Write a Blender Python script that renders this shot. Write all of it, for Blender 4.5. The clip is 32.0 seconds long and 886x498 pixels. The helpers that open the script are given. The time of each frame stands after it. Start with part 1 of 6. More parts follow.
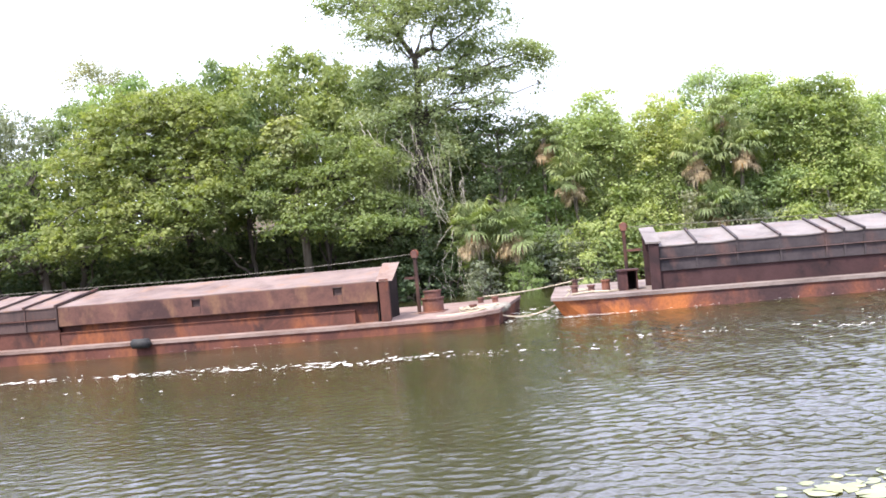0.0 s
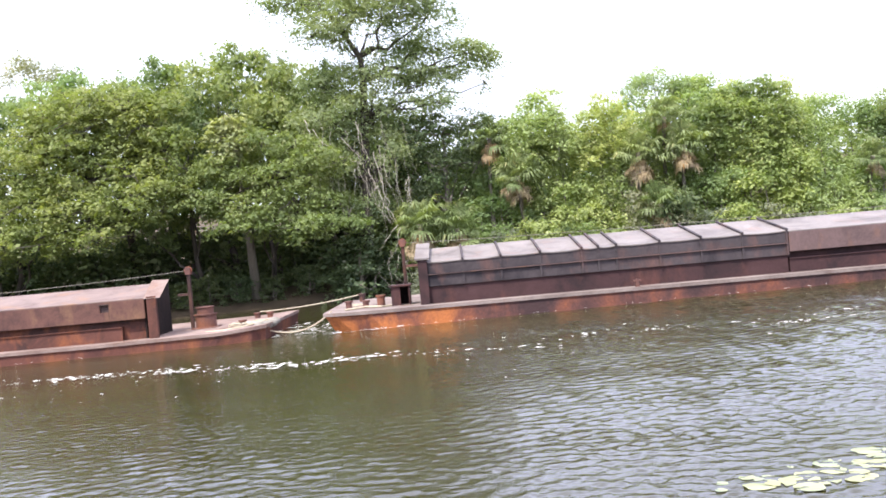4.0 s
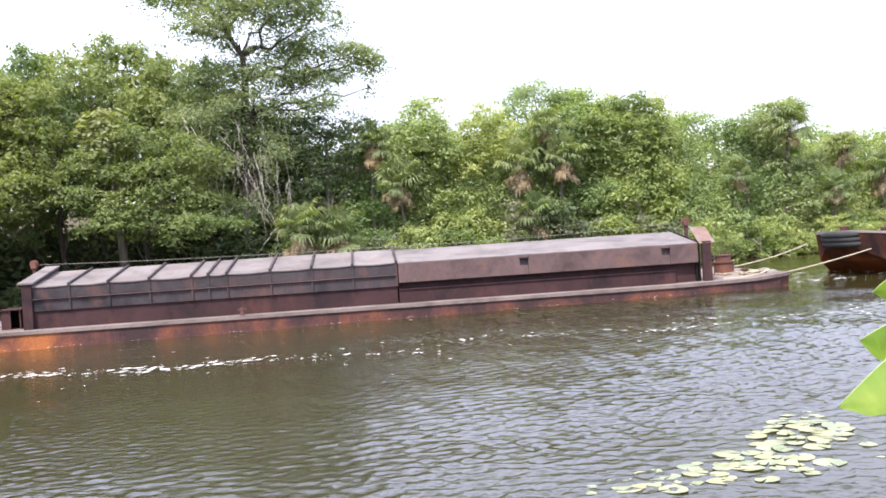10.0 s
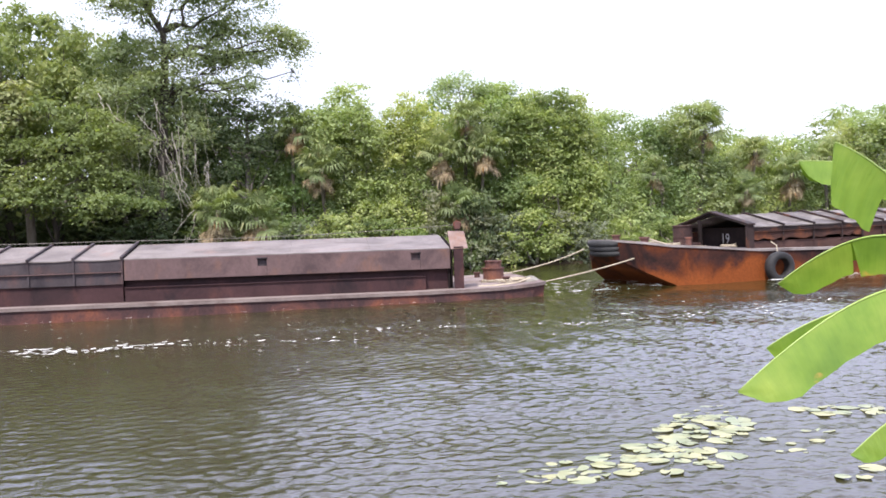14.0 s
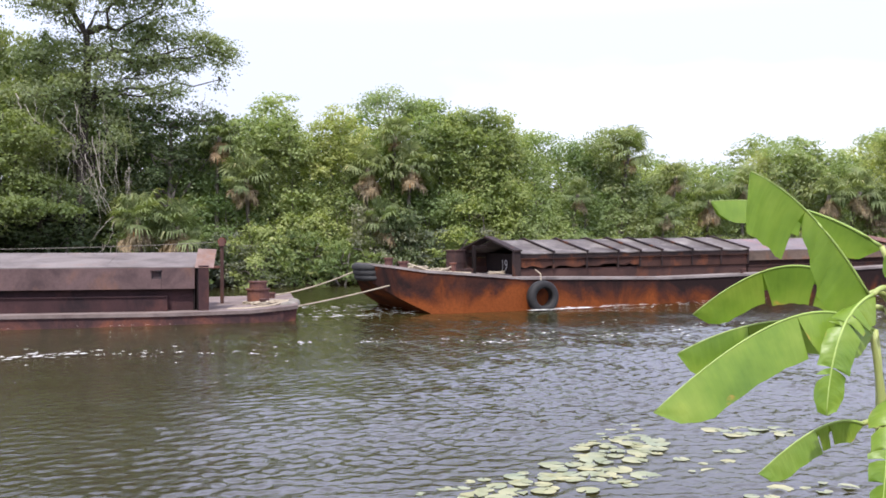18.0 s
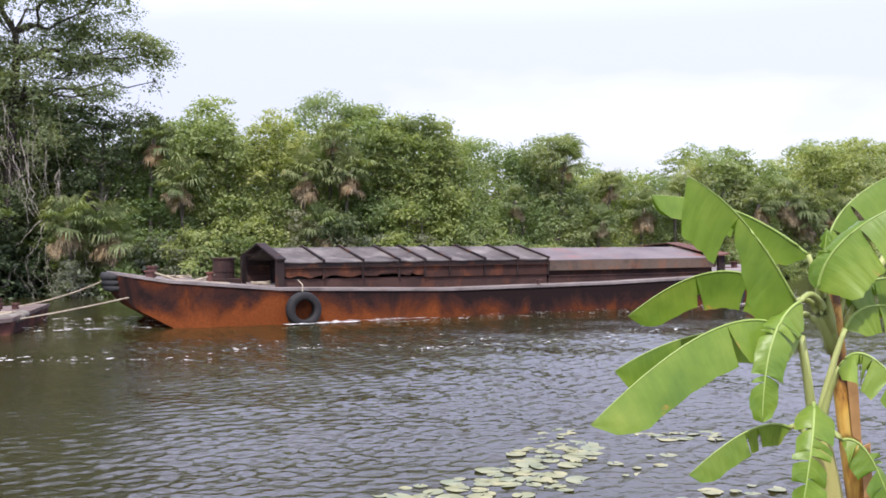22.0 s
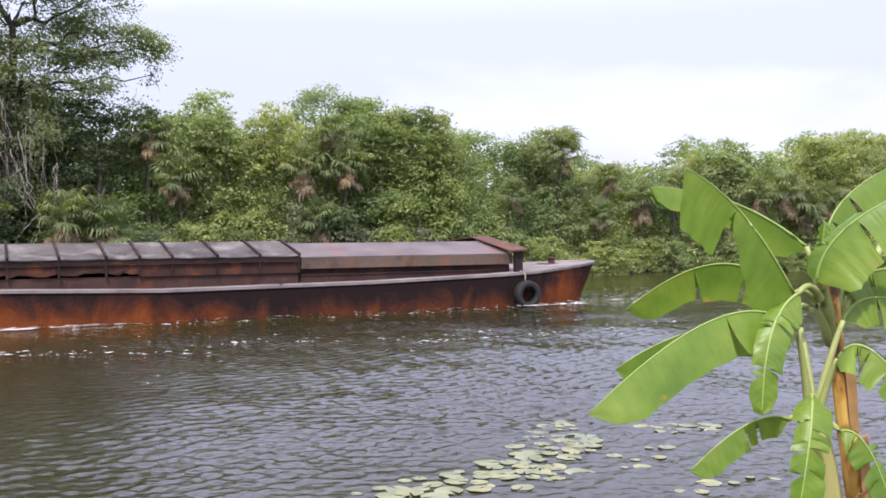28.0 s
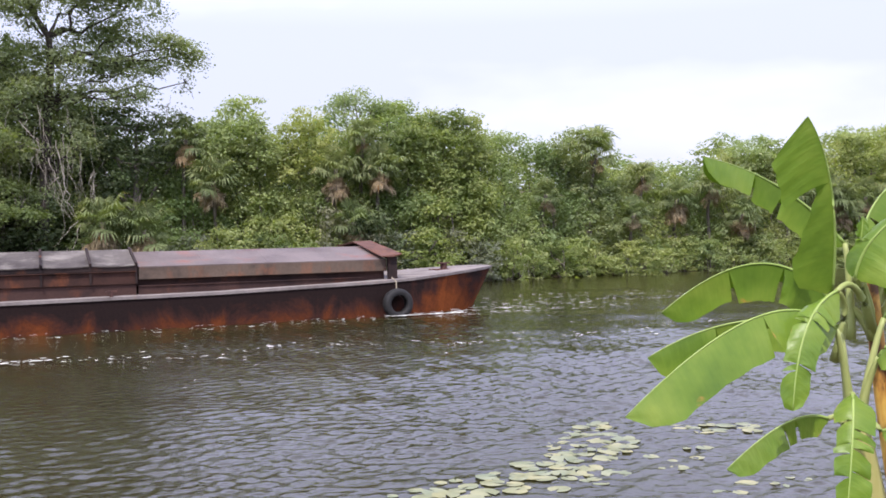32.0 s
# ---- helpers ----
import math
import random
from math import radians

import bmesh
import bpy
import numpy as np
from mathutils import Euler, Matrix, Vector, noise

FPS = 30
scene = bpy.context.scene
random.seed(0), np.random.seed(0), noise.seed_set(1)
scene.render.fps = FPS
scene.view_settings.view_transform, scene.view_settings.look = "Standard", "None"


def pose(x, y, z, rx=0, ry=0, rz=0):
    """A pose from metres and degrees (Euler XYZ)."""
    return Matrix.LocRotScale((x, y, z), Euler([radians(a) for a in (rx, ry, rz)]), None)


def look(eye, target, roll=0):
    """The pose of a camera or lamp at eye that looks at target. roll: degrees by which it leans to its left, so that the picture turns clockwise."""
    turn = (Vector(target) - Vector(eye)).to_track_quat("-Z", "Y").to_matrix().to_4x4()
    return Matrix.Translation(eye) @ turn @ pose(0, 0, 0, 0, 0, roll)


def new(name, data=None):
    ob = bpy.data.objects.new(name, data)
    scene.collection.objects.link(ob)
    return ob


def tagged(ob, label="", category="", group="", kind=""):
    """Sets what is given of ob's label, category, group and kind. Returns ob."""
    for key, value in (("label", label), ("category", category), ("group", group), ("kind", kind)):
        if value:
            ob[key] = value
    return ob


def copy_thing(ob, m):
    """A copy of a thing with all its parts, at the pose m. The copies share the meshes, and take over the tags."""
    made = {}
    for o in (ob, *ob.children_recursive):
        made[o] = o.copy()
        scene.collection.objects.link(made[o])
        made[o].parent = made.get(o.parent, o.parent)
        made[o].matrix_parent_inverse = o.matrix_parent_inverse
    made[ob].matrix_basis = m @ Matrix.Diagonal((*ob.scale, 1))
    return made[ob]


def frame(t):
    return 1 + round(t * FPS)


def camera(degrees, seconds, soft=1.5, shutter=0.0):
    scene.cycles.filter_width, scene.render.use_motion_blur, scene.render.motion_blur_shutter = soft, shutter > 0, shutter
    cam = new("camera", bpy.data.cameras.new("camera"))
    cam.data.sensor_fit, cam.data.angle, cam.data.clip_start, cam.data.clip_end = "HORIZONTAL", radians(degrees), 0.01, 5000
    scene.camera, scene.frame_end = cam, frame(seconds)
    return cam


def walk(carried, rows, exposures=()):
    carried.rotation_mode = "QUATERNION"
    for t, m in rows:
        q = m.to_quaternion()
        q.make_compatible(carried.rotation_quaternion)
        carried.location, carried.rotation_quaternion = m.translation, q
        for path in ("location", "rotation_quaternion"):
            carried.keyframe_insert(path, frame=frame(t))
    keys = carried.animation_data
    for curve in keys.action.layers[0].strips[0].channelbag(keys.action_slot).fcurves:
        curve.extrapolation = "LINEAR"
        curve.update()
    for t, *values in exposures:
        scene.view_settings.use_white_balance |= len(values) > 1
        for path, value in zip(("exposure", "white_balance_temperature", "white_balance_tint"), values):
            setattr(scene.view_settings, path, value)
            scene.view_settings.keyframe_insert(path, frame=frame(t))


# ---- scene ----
EYE = (0.0, 0.0, 2.308)


def aim(yaw, pitch, roll):
    y, p = radians(yaw), radians(pitch)
    ahead = Vector((-math.sin(y) * math.cos(p), math.cos(y) * math.cos(p), math.sin(p)))
    return look(EYE, Vector(EYE) + ahead * 20, roll)


cam = camera(50.45, 32.0, soft=1.7)
PATH = [(t, aim(a, b, c)) for t, a, b, c in (
    (0, -0.00, 0.08, -5.60), (0.5, -0.71, -0.05, -5.54), (1, -1.08, -0.04, -5.57), (1.5, -1.02, 0.03, -5.66), (2, -1.43, -0.04, -5.61), (2.5, -1.73, -0.25, -5.65),
    (3, -2.26, -0.33, -5.62), (3.5, -2.72, -0.35, -5.77), (4, -3.27, -0.27, -5.69), (4.5, -3.84, -0.40, -5.43), (6.5, -5.62, -0.09, -5.04), (7, -5.82, -0.24, -5.19),
    (7.5, -6.11, -0.34, -5.34), (8, -6.80, -0.53, -5.24), (8.5, -7.55, -0.65, -5.31), (9, -8.34, -0.62, -5.24), (9.5, -9.72, -0.67, -4.92), (10, -10.53, -0.60, -4.40),
    (10.5, -11.12, -0.75, -4.39), (11, -11.49, -0.97, -4.34), (11.5, -12.14, -0.98, -4.06), (12, -12.44, -1.07, -3.32), (12.5, -12.98, -1.33, -2.96), (13, -13.69, -1.39, -2.85),
    (13.5, -14.76, -1.41, -2.70), (14, -15.38, -1.52, -2.45), (14.5, -15.88, -1.41, -2.55), (15, -16.66, -1.36, -2.17), (15.5, -17.70, -1.06, -1.59), (17.5, -19.42, -0.51, -0.66),
    (18, -19.99, -0.68, -0.71), (18.5, -20.26, -0.72, -0.77), (19, -20.90, -0.74, -0.45), (19.5, -21.46, -0.63, -0.14), (20, -21.99, -0.57, -0.36), (20.5, -22.71, -0.65, -0.16),
    (21, -23.00, -0.60, -0.12), (21.5, -23.30, -0.53, -0.02), (22, -23.77, -0.35, -0.34), (22.5, -24.10, -0.34, -0.04), (23, -24.56, -0.41, -0.30), (23.5, -25.28, -0.52, 0.13),
    (24, -25.63, -0.68, 0.11), (24.5, -25.42, -0.70, -0.05), (25, -24.87, -0.75, 0.01), (25.5, -24.46, -0.83, -0.09), (27.5, -23.93, -0.80, -0.48), (28, -23.86, -0.78, -0.51),
    (28.5, -23.59, -0.83, -0.53), (29, -23.39, -0.84, -0.69), (29.5, -23.27, -0.80, -0.72), (30, -23.10, -0.78, -0.90), (30.5, -22.80, -0.89, -1.19), (31, -22.39, -0.73, -1.40),
    (31.5, -22.04, -0.64, -1.37), (32, -21.86, -0.63, -1.29),)]
walk(cam, PATH, exposures=[(0, 0.80, 6500, 10), (4, 0.72, 6500, 10), (7, 0.59, 6500, 11), (9, 0.56, 6480, 11), (13, 0.43, 6440, 13), (18, 0.0, 6380, 14), (24, -0.16, 6340, 17), (32, -0.18, 6340, 17)])

# ---- daylight ----
SUN_AZ, SUN_EL = radians(216), radians(57)
world = bpy.data.worlds.new("sky")
scene.world = world
world.use_nodes = True
wn, wl = world.node_tree.nodes, world.node_tree.links
wn.clear()
sky = wn.new("ShaderNodeTexSky")
sky.sky_type, sky.sun_disc = "NISHITA", False
sky.sun_elevation, sky.sun_rotation = SUN_EL, SUN_AZ
sky.air_density, sky.dust_density, sky.ozone_density = 1.0, 3.0, 1.0
wtc, wmp, wno, wra, wmx = (wn.new("ShaderNode" + k) for k in ("TexCoord", "Mapping", "TexNoise", "ValToRGB", "MixRGB"))
wmp.inputs["Scale"].default_value = (1.0, 1.0, 3.2)
wmp.inputs["Location"].default_value = (0.7, 0.2, 0.4)
wno.inputs["Scale"].default_value, wno.inputs["Detail"].default_value = 1.6, 5
wra.color_ramp.elements[0].position, wra.color_ramp.elements[1].position = 0.40, 0.62
wra.color_ramp.elements[0].color, wra.color_ramp.elements[1].color = (0.63, 0.63, 0.63, 1), (1, 1, 1, 1)
wmx.inputs[2].default_value = (12.2, 12.3, 14.1, 1)
wbg, wout = wn.new("ShaderNodeBackground"), wn.new("ShaderNodeOutputWorld")
wl.new(wtc.outputs["Generated"], wmp.inputs["Vector"])
wl.new(wmp.outputs[0], wno.inputs["Vector"])
wl.new(wno.outputs["Fac"], wra.inputs[0])
wl.new(wra.outputs[0], wmx.inputs[0])
wl.new(sky.outputs[0], wmx.inputs[1])
wsep, wgr, wtop = wn.new("ShaderNodeSeparateXYZ"), wn.new("ShaderNodeValToRGB"), wn.new("ShaderNodeMixRGB")
wtop.blend_type, wtop.inputs[0].default_value = "MULTIPLY", 1.0
for stop, (place, level) in zip((wgr.color_ramp.elements[0], wgr.color_ramp.elements[1], wgr.color_ramp.elements.new(0.22), wgr.color_ramp.elements.new(0.38)),
                                ((0.0, (0.69, 0.705, 0.70, 1)), (1.0, (1.02, 1.16, 1.55, 1)), (0.22, (0.755, 0.785, 0.81, 1)), (0.38, (1.27, 1.32, 1.60, 1)))):
    stop.position, stop.color = place, level
wl.new(wtc.outputs["Generated"], wsep.inputs[0])
wl.new(wsep.outputs[2], wgr.inputs[0])
wl.new(wmx.outputs[0], wtop.inputs[1])
wl.new(wgr.outputs[0], wtop.inputs[2])
wl.new(wtop.outputs[0], wbg.inputs[0])
wbg.inputs[1].default_value = 0.15
wl.new(wbg.outputs[0], wout.inputs[0])
sun = new("sun", bpy.data.lights.new("sun", "SUN"))
sun.data.energy, sun.data.angle, sun.data.color = 5.0, radians(1.5), (1.0, 0.95, 0.87)
sun.matrix_world = look((0, 0, 50), Vector((0, 0, 50)) - Vector((math.sin(SUN_AZ) * math.cos(SUN_EL), math.cos(SUN_AZ) * math.cos(SUN_EL), math.sin(SUN_EL))))


# ---- materials ----
class Mat:
    """A small node builder round one Principled shader."""

    def __init__(self, name, rough=0.7, metal=0.0, spec=0.3):
        self.m = bpy.data.materials.new(name)
        self.m.use_nodes = True
        self.n, self.l = self.m.node_tree.nodes, self.m.node_tree.links
        self.b = self.n["Principled BSDF"]
        self.b.inputs["Roughness"].default_value = rough
        self.b.inputs["Metallic"].default_value = metal
        self.b.inputs["Specular IOR Level"].default_value = spec
        self.tc = self.n.new("ShaderNodeTexCoord")

    def coords(self, scale=(1, 1, 1), space="Object", shift=(0, 0, 0)):
        mp = self.n.new("ShaderNodeMapping")
        mp.inputs["Scale"].default_value = scale
        mp.inputs["Location"].default_value = shift
        self.l.new(self.tc.outputs[space], mp.inputs[0])
        return mp.outputs[0]

    def noise(self, scale, detail=4, rough=0.55, vec=None, distort=0.0):
        t = self.n.new("ShaderNodeTexNoise")
        t.inputs["Scale"].default_value, t.inputs["Detail"].default_value = scale, detail
        t.inputs["Roughness"].default_value, t.inputs["Distortion"].default_value = rough, distort
        self.l.new(vec if vec else self.coords(), t.inputs["Vector"])
        return t.outputs["Fac"]

    def ramp(self, fac, stops):
        r = self.n.new("ShaderNodeValToRGB")
        e = r.color_ramp.elements
        while len(e) < len(stops):
            e.new(0.5)
        for k, (pos, col) in zip(e, stops):
            k.position = pos
            k.color = (*col, 1) if len(col) == 3 else col
        self.l.new(fac, r.inputs[0])
        return r.outputs[0]

    def mix(self, fac, a, b, mode="MIX"):
        x = self.n.new("ShaderNodeMixRGB")
        x.blend_type = mode
        for i, v in enumerate((fac, a, b)):
            if hasattr(v, "links"):
                self.l.new(v, x.inputs[i])
            elif i == 0:
                x.inputs[0].default_value = v
            else:
                x.inputs[i].default_value = (*v, 1)
        return x.outputs[0]

    def island(self):
        return self.n.new("ShaderNodeNewGeometry").outputs["Random Per Island"]

    def each(self):
        return self.n.new("ShaderNodeObjectInfo").outputs["Random"]

    def colour(self, out):
        self.l.new(out, self.b.inputs["Base Color"])
        return self

    def bump(self, fac, strength=0.3, distance=0.02, onto=None):
        bp = self.n.new("ShaderNodeBump")
        bp.inputs["Strength"].default_value, bp.inputs["Distance"].default_value = strength, distance
        self.l.new(fac, bp.inputs["Height"])
        if onto is not None:
            self.l.new(onto, bp.inputs["Normal"])
        self.l.new(bp.outputs[0], self.b.inputs["Normal"])
        return bp.outputs[0]

    def thin(self, amount, tint):
        """Adds light that comes through a thin leaf."""
        tr, mx = self.n.new("ShaderNodeBsdfTranslucent"), self.n.new("ShaderNodeMixShader")
        mx.inputs[0].default_value = amount
        src = self.b.inputs["Base Color"].links[0].from_socket
        self.l.new(self.mix(1.0, src, tint, "MULTIPLY"), tr.inputs[0])
        self.l.new(self.b.outputs[0], mx.inputs[1])
        self.l.new(tr.outputs[0], mx.inputs[2])
        self.l.new(mx.outputs[0], self.n["Material Output"].inputs[0])
        return self


def rust(name, darks, mids, hots, hot_at=0.56, rough=0.75, shift=0.0):
    """Weathered steel: dark paint, brown oxide and bright rust in patches and runs."""
    k = Mat(name, rough, 0.0, 0.16)
    big = k.noise(0.8, 6, 0.62, k.coords((1, 1, 1.0), shift=(shift, 0, 0)), 0.6)
    runs = k.noise(1.1, 6, 0.62, k.coords((1, 1, 0.55), shift=(shift, 3, 0)))
    fine = k.noise(14, 6, 0.65)
    base = k.ramp(big, [(0.34, darks), (0.52, mids), (0.70, [c * 1.25 for c in mids])])
    hot = k.ramp(runs, [(hot_at - 0.07, (0, 0, 0)), (hot_at + 0.12, (1, 1, 1))])
    col = k.mix(hot, base, hots)
    spots = k.ramp(fine, [(0.3, (0.80, 0.80, 0.80)), (0.65, (1.06, 1.06, 1.06))])
    k.colour(k.mix(0.8, col, spots, "MULTIPLY"))
    k.bump(fine, 0.35, 0.012)
    return k.m


def leafy(name, low, high, tip, amount=0.35, vary=1.0):
    """Foliage: every leaf its own green, drifting over metres."""
    k = Mat(name, 0.52, 0.0, 0.19)
    drift = k.noise(0.35, 3, 0.5, k.coords(space="Object"))
    one = k.ramp(k.island(), [(0.0, low), (0.55, high), (0.93, high), (1.0, tip)])
    tone = k.ramp(drift, [(0.35, (0.72, 0.78, 0.7)), (0.65, (1.15, 1.1, 1.0))])
    own = k.ramp(k.each(), [(0.0, (0.80, 0.87, 0.92)), (1.0, (1.14, 1.06, 0.92))])
    k.colour(k.mix(vary, k.mix(1.0, one, tone, "MULTIPLY"), own, "MULTIPLY"))
    return k.thin(amount, (1.5, 1.6, 0.6)).m


def plain(name, low, high, scale=6, rough=0.8, bump=0.3, dist=0.01, stretch=(1, 1, 1), spec=0.3):
    k = Mat(name, rough, 0.0, spec)
    f = k.noise(scale, 6, 0.6, k.coords(stretch))
    g = k.noise(scale * 0.13, 3, 0.5, k.coords(stretch))
    k.colour(k.mix(0.6, k.ramp(f, [(0.3, low), (0.7, high)]), k.ramp(g, [(0.35, low), (0.65, high)])))
    k.bump(f, bump, dist)
    return k.m


def water_mat():
    k = Mat("river_water", 0.06, 0.0, 0.5)
    k.b.inputs["IOR"].default_value = 1.40
    silt = k.noise(0.06, 3, 0.5)
    k.colour(k.ramp(silt, [(0.35, (0.0232, 0.0215, 0.0068)), (0.65, (0.031, 0.029, 0.0093))]))
    fine = k.noise(15.0, 3, 0.5, k.coords((0.85, 1.2, 1)))
    chop = k.noise(6.5, 2, 0.5, k.coords((0.8, 1.4, 1)))
    k.bump(fine, 1.0, 0.0055, k.bump(chop, 1.0, 0.011))
    return k.m


def burnt_hull(name, shift, low, bow, cols, stern=0.0):
    """Black paint worn off from below: bright rust low on the plates and over the bow."""
    k = Mat(name, 0.8, 0.0, 0.12)
    sep = k.n.new("ShaderNodeSeparateXYZ")
    k.l.new(k.tc.outputs["Object"], sep.inputs[0])
    big = k.noise(0.75, 6, 0.65, k.coords((1, 1, 0.8), shift=(shift, 0, 0)), 0.5)
    fine = k.noise(13, 6, 0.65)
    wide = k.n.new("ShaderNodeMapRange")
    for i, v in zip((1, 2, 3, 4), (0.3, 0.7, 0.25, 0.78)):
        wide.inputs[i].default_value = v
    k.l.new(big, wide.inputs[0])
    big = wide.outputs[0]
    zr = k.n.new("ShaderNodeMapRange")
    for i, v in zip((1, 2, 3, 4), low):
        zr.inputs[i].default_value = v
    k.l.new(sep.outputs[2], zr.inputs[0])
    xr = k.n.new("ShaderNodeMapRange")
    for i, v in zip((1, 2, 3, 4), bow):
        xr.inputs[i].default_value = v
    k.l.new(sep.outputs[0], xr.inputs[0])
    add = k.n.new("ShaderNodeMath")
    add.operation = "ADD"
    k.l.new(zr.outputs[0], add.inputs[0])
    k.l.new(xr.outputs[0], add.inputs[1])
    aft = k.n.new("ShaderNodeMapRange")
    for i, v in zip((1, 2, 3, 4), (15.5, 18.5, 0.0, stern)):
        aft.inputs[i].default_value = v
    k.l.new(sep.outputs[0], aft.inputs[0])
    both = k.n.new("ShaderNodeMath")
    both.operation = "ADD"
    k.l.new(aft.outputs[0], both.inputs[0])
    k.l.new(add.outputs[0], both.inputs[1])
    add = both
    tot = k.n.new("ShaderNodeMath")
    tot.operation = "ADD"
    k.l.new(add.outputs[0], tot.inputs[0])
    k.l.new(big, tot.inputs[1])
    col = k.ramp(tot.outputs[0], list(zip((0.48, 0.62, 0.74, 0.92), cols)))
    k.colour(k.mix(0.8, col, k.ramp(fine, [(0.35, (0.76, 0.76, 0.76)), (0.6, (1.06, 1.06, 1.06))]), "MULTIPLY"))
    k.bump(fine, 0.35, 0.012)
    return k.m


WATER = water_mat()
M_HULL = {1: rust("rust_hull_one", (0.039, 0.019, 0.018), (0.09, 0.036, 0.027), (0.185, 0.068, 0.033), 0.55, shift=4),
          2: burnt_hull("rust_hull_two", 17, (0.0, 0.5, 0.08, 0.02), (-9.5, -3.0, 0.36, 0.0), ((0.046, 0.028, 0.028), (0.09, 0.043, 0.036), (0.15, 0.058, 0.037), (0.33, 0.115, 0.04))),
          3: burnt_hull("rust_hull_three", 31, (0.1, 0.85, 0.29, -0.09), (-2.0, 8.0, 0.24, -0.11), ((0.017, 0.010, 0.009), (0.042, 0.017, 0.012), (0.09, 0.026, 0.010), (0.175, 0.048, 0.012)), 0.3)}
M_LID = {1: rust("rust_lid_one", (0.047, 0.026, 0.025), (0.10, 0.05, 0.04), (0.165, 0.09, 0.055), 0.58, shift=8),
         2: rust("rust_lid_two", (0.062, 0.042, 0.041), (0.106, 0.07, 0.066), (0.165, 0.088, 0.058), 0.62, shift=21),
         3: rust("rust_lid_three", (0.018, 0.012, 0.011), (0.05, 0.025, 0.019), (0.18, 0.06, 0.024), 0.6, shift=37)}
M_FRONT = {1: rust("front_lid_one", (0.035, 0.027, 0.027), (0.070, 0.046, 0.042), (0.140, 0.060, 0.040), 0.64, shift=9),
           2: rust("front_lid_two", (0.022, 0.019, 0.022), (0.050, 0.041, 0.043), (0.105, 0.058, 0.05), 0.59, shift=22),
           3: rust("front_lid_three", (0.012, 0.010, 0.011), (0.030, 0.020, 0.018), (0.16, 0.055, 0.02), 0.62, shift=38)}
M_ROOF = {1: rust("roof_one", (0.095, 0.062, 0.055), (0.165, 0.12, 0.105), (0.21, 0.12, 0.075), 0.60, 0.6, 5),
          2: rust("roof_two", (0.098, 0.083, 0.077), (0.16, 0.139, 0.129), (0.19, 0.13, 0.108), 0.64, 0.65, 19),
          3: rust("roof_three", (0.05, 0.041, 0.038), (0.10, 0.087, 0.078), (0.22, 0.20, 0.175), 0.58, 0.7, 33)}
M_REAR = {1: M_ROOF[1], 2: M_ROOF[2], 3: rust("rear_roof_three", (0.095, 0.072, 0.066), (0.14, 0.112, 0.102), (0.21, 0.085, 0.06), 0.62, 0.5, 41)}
M_DECK = {1: rust("deck_one", (0.138, 0.089, 0.074), (0.198, 0.144, 0.124), (0.178, 0.084, 0.045), 0.64, 0.8, 6),
          2: rust("deck_two", (0.115, 0.086, 0.077), (0.178, 0.142, 0.127), (0.145, 0.08, 0.057), 0.66, 0.8, 20),
          3: rust("deck_three", (0.125, 0.107, 0.10), (0.22, 0.193, 0.178), (0.22, 0.13, 0.09), 0.66, 0.8, 34)}
# Rust for recessed coamings, darkened: shade under the lids is put into the colour.
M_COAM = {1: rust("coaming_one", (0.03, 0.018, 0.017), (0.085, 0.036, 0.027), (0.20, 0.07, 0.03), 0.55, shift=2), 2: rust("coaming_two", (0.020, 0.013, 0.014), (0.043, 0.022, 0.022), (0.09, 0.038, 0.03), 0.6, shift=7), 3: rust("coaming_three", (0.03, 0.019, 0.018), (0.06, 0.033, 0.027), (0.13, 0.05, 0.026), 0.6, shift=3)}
M_SIDE = {1: M_LID[1], 2: M_LID[2], 3: rust("rear_lid_three", (0.045, 0.035, 0.031), (0.115, 0.085, 0.064), (0.22, 0.09, 0.045), 0.58, shift=12)}
LETTER = plain("faded_white_paint", (0.30, 0.29, 0.27), (0.48, 0.46, 0.43), 14)
# Near-black steel; inside holds and winch box it also holds the shade.
DARK = plain("dark_and_shaded_steel", (0.010, 0.008, 0.008), (0.028, 0.020, 0.018), 8, 0.9, spec=0.08)
IRON = rust("bollard_iron", (0.055, 0.032, 0.029), (0.11, 0.055, 0.045), (0.20, 0.08, 0.045), 0.6)
RUST_RED = rust("pulley_rust", (0.07, 0.028, 0.022), (0.14, 0.05, 0.035), (0.24, 0.08, 0.04), 0.58)
RUBBER = plain("tyre_rubber", (0.012, 0.012, 0.012), (0.03, 0.029, 0.028), 12, 0.7)
FENDER = plain("worn_grey_rubber", (0.016, 0.016, 0.016), (0.045, 0.045, 0.043), 7, 0.85, 0.5, 0.02)
ROPE = plain("hemp_rope", (0.26, 0.215, 0.15), (0.43, 0.375, 0.28), 40, 0.9, 0.5, 0.006)
CABLE = plain("weathered_cable", (0.12, 0.11, 0.09), (0.22, 0.2, 0.17), 40)
EARTH = plain("bank_earth", (0.035, 0.025, 0.014), (0.09, 0.065, 0.036), 1.4, 0.95, 0.6, 0.05)
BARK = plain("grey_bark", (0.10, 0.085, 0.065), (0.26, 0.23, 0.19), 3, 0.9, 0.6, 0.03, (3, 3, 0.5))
# Grey bark again, darkened: the shade under the crowns is in its colour.
SHADE_BARK = plain("shade_dark_bark", (0.03, 0.025, 0.02), (0.10, 0.085, 0.07), 3, 0.9, 0.6, 0.03, (3, 3, 0.5))
PALE_BARK = plain("bleached_branch", (0.30, 0.26, 0.21), (0.48, 0.44, 0.37), 5, 0.9)
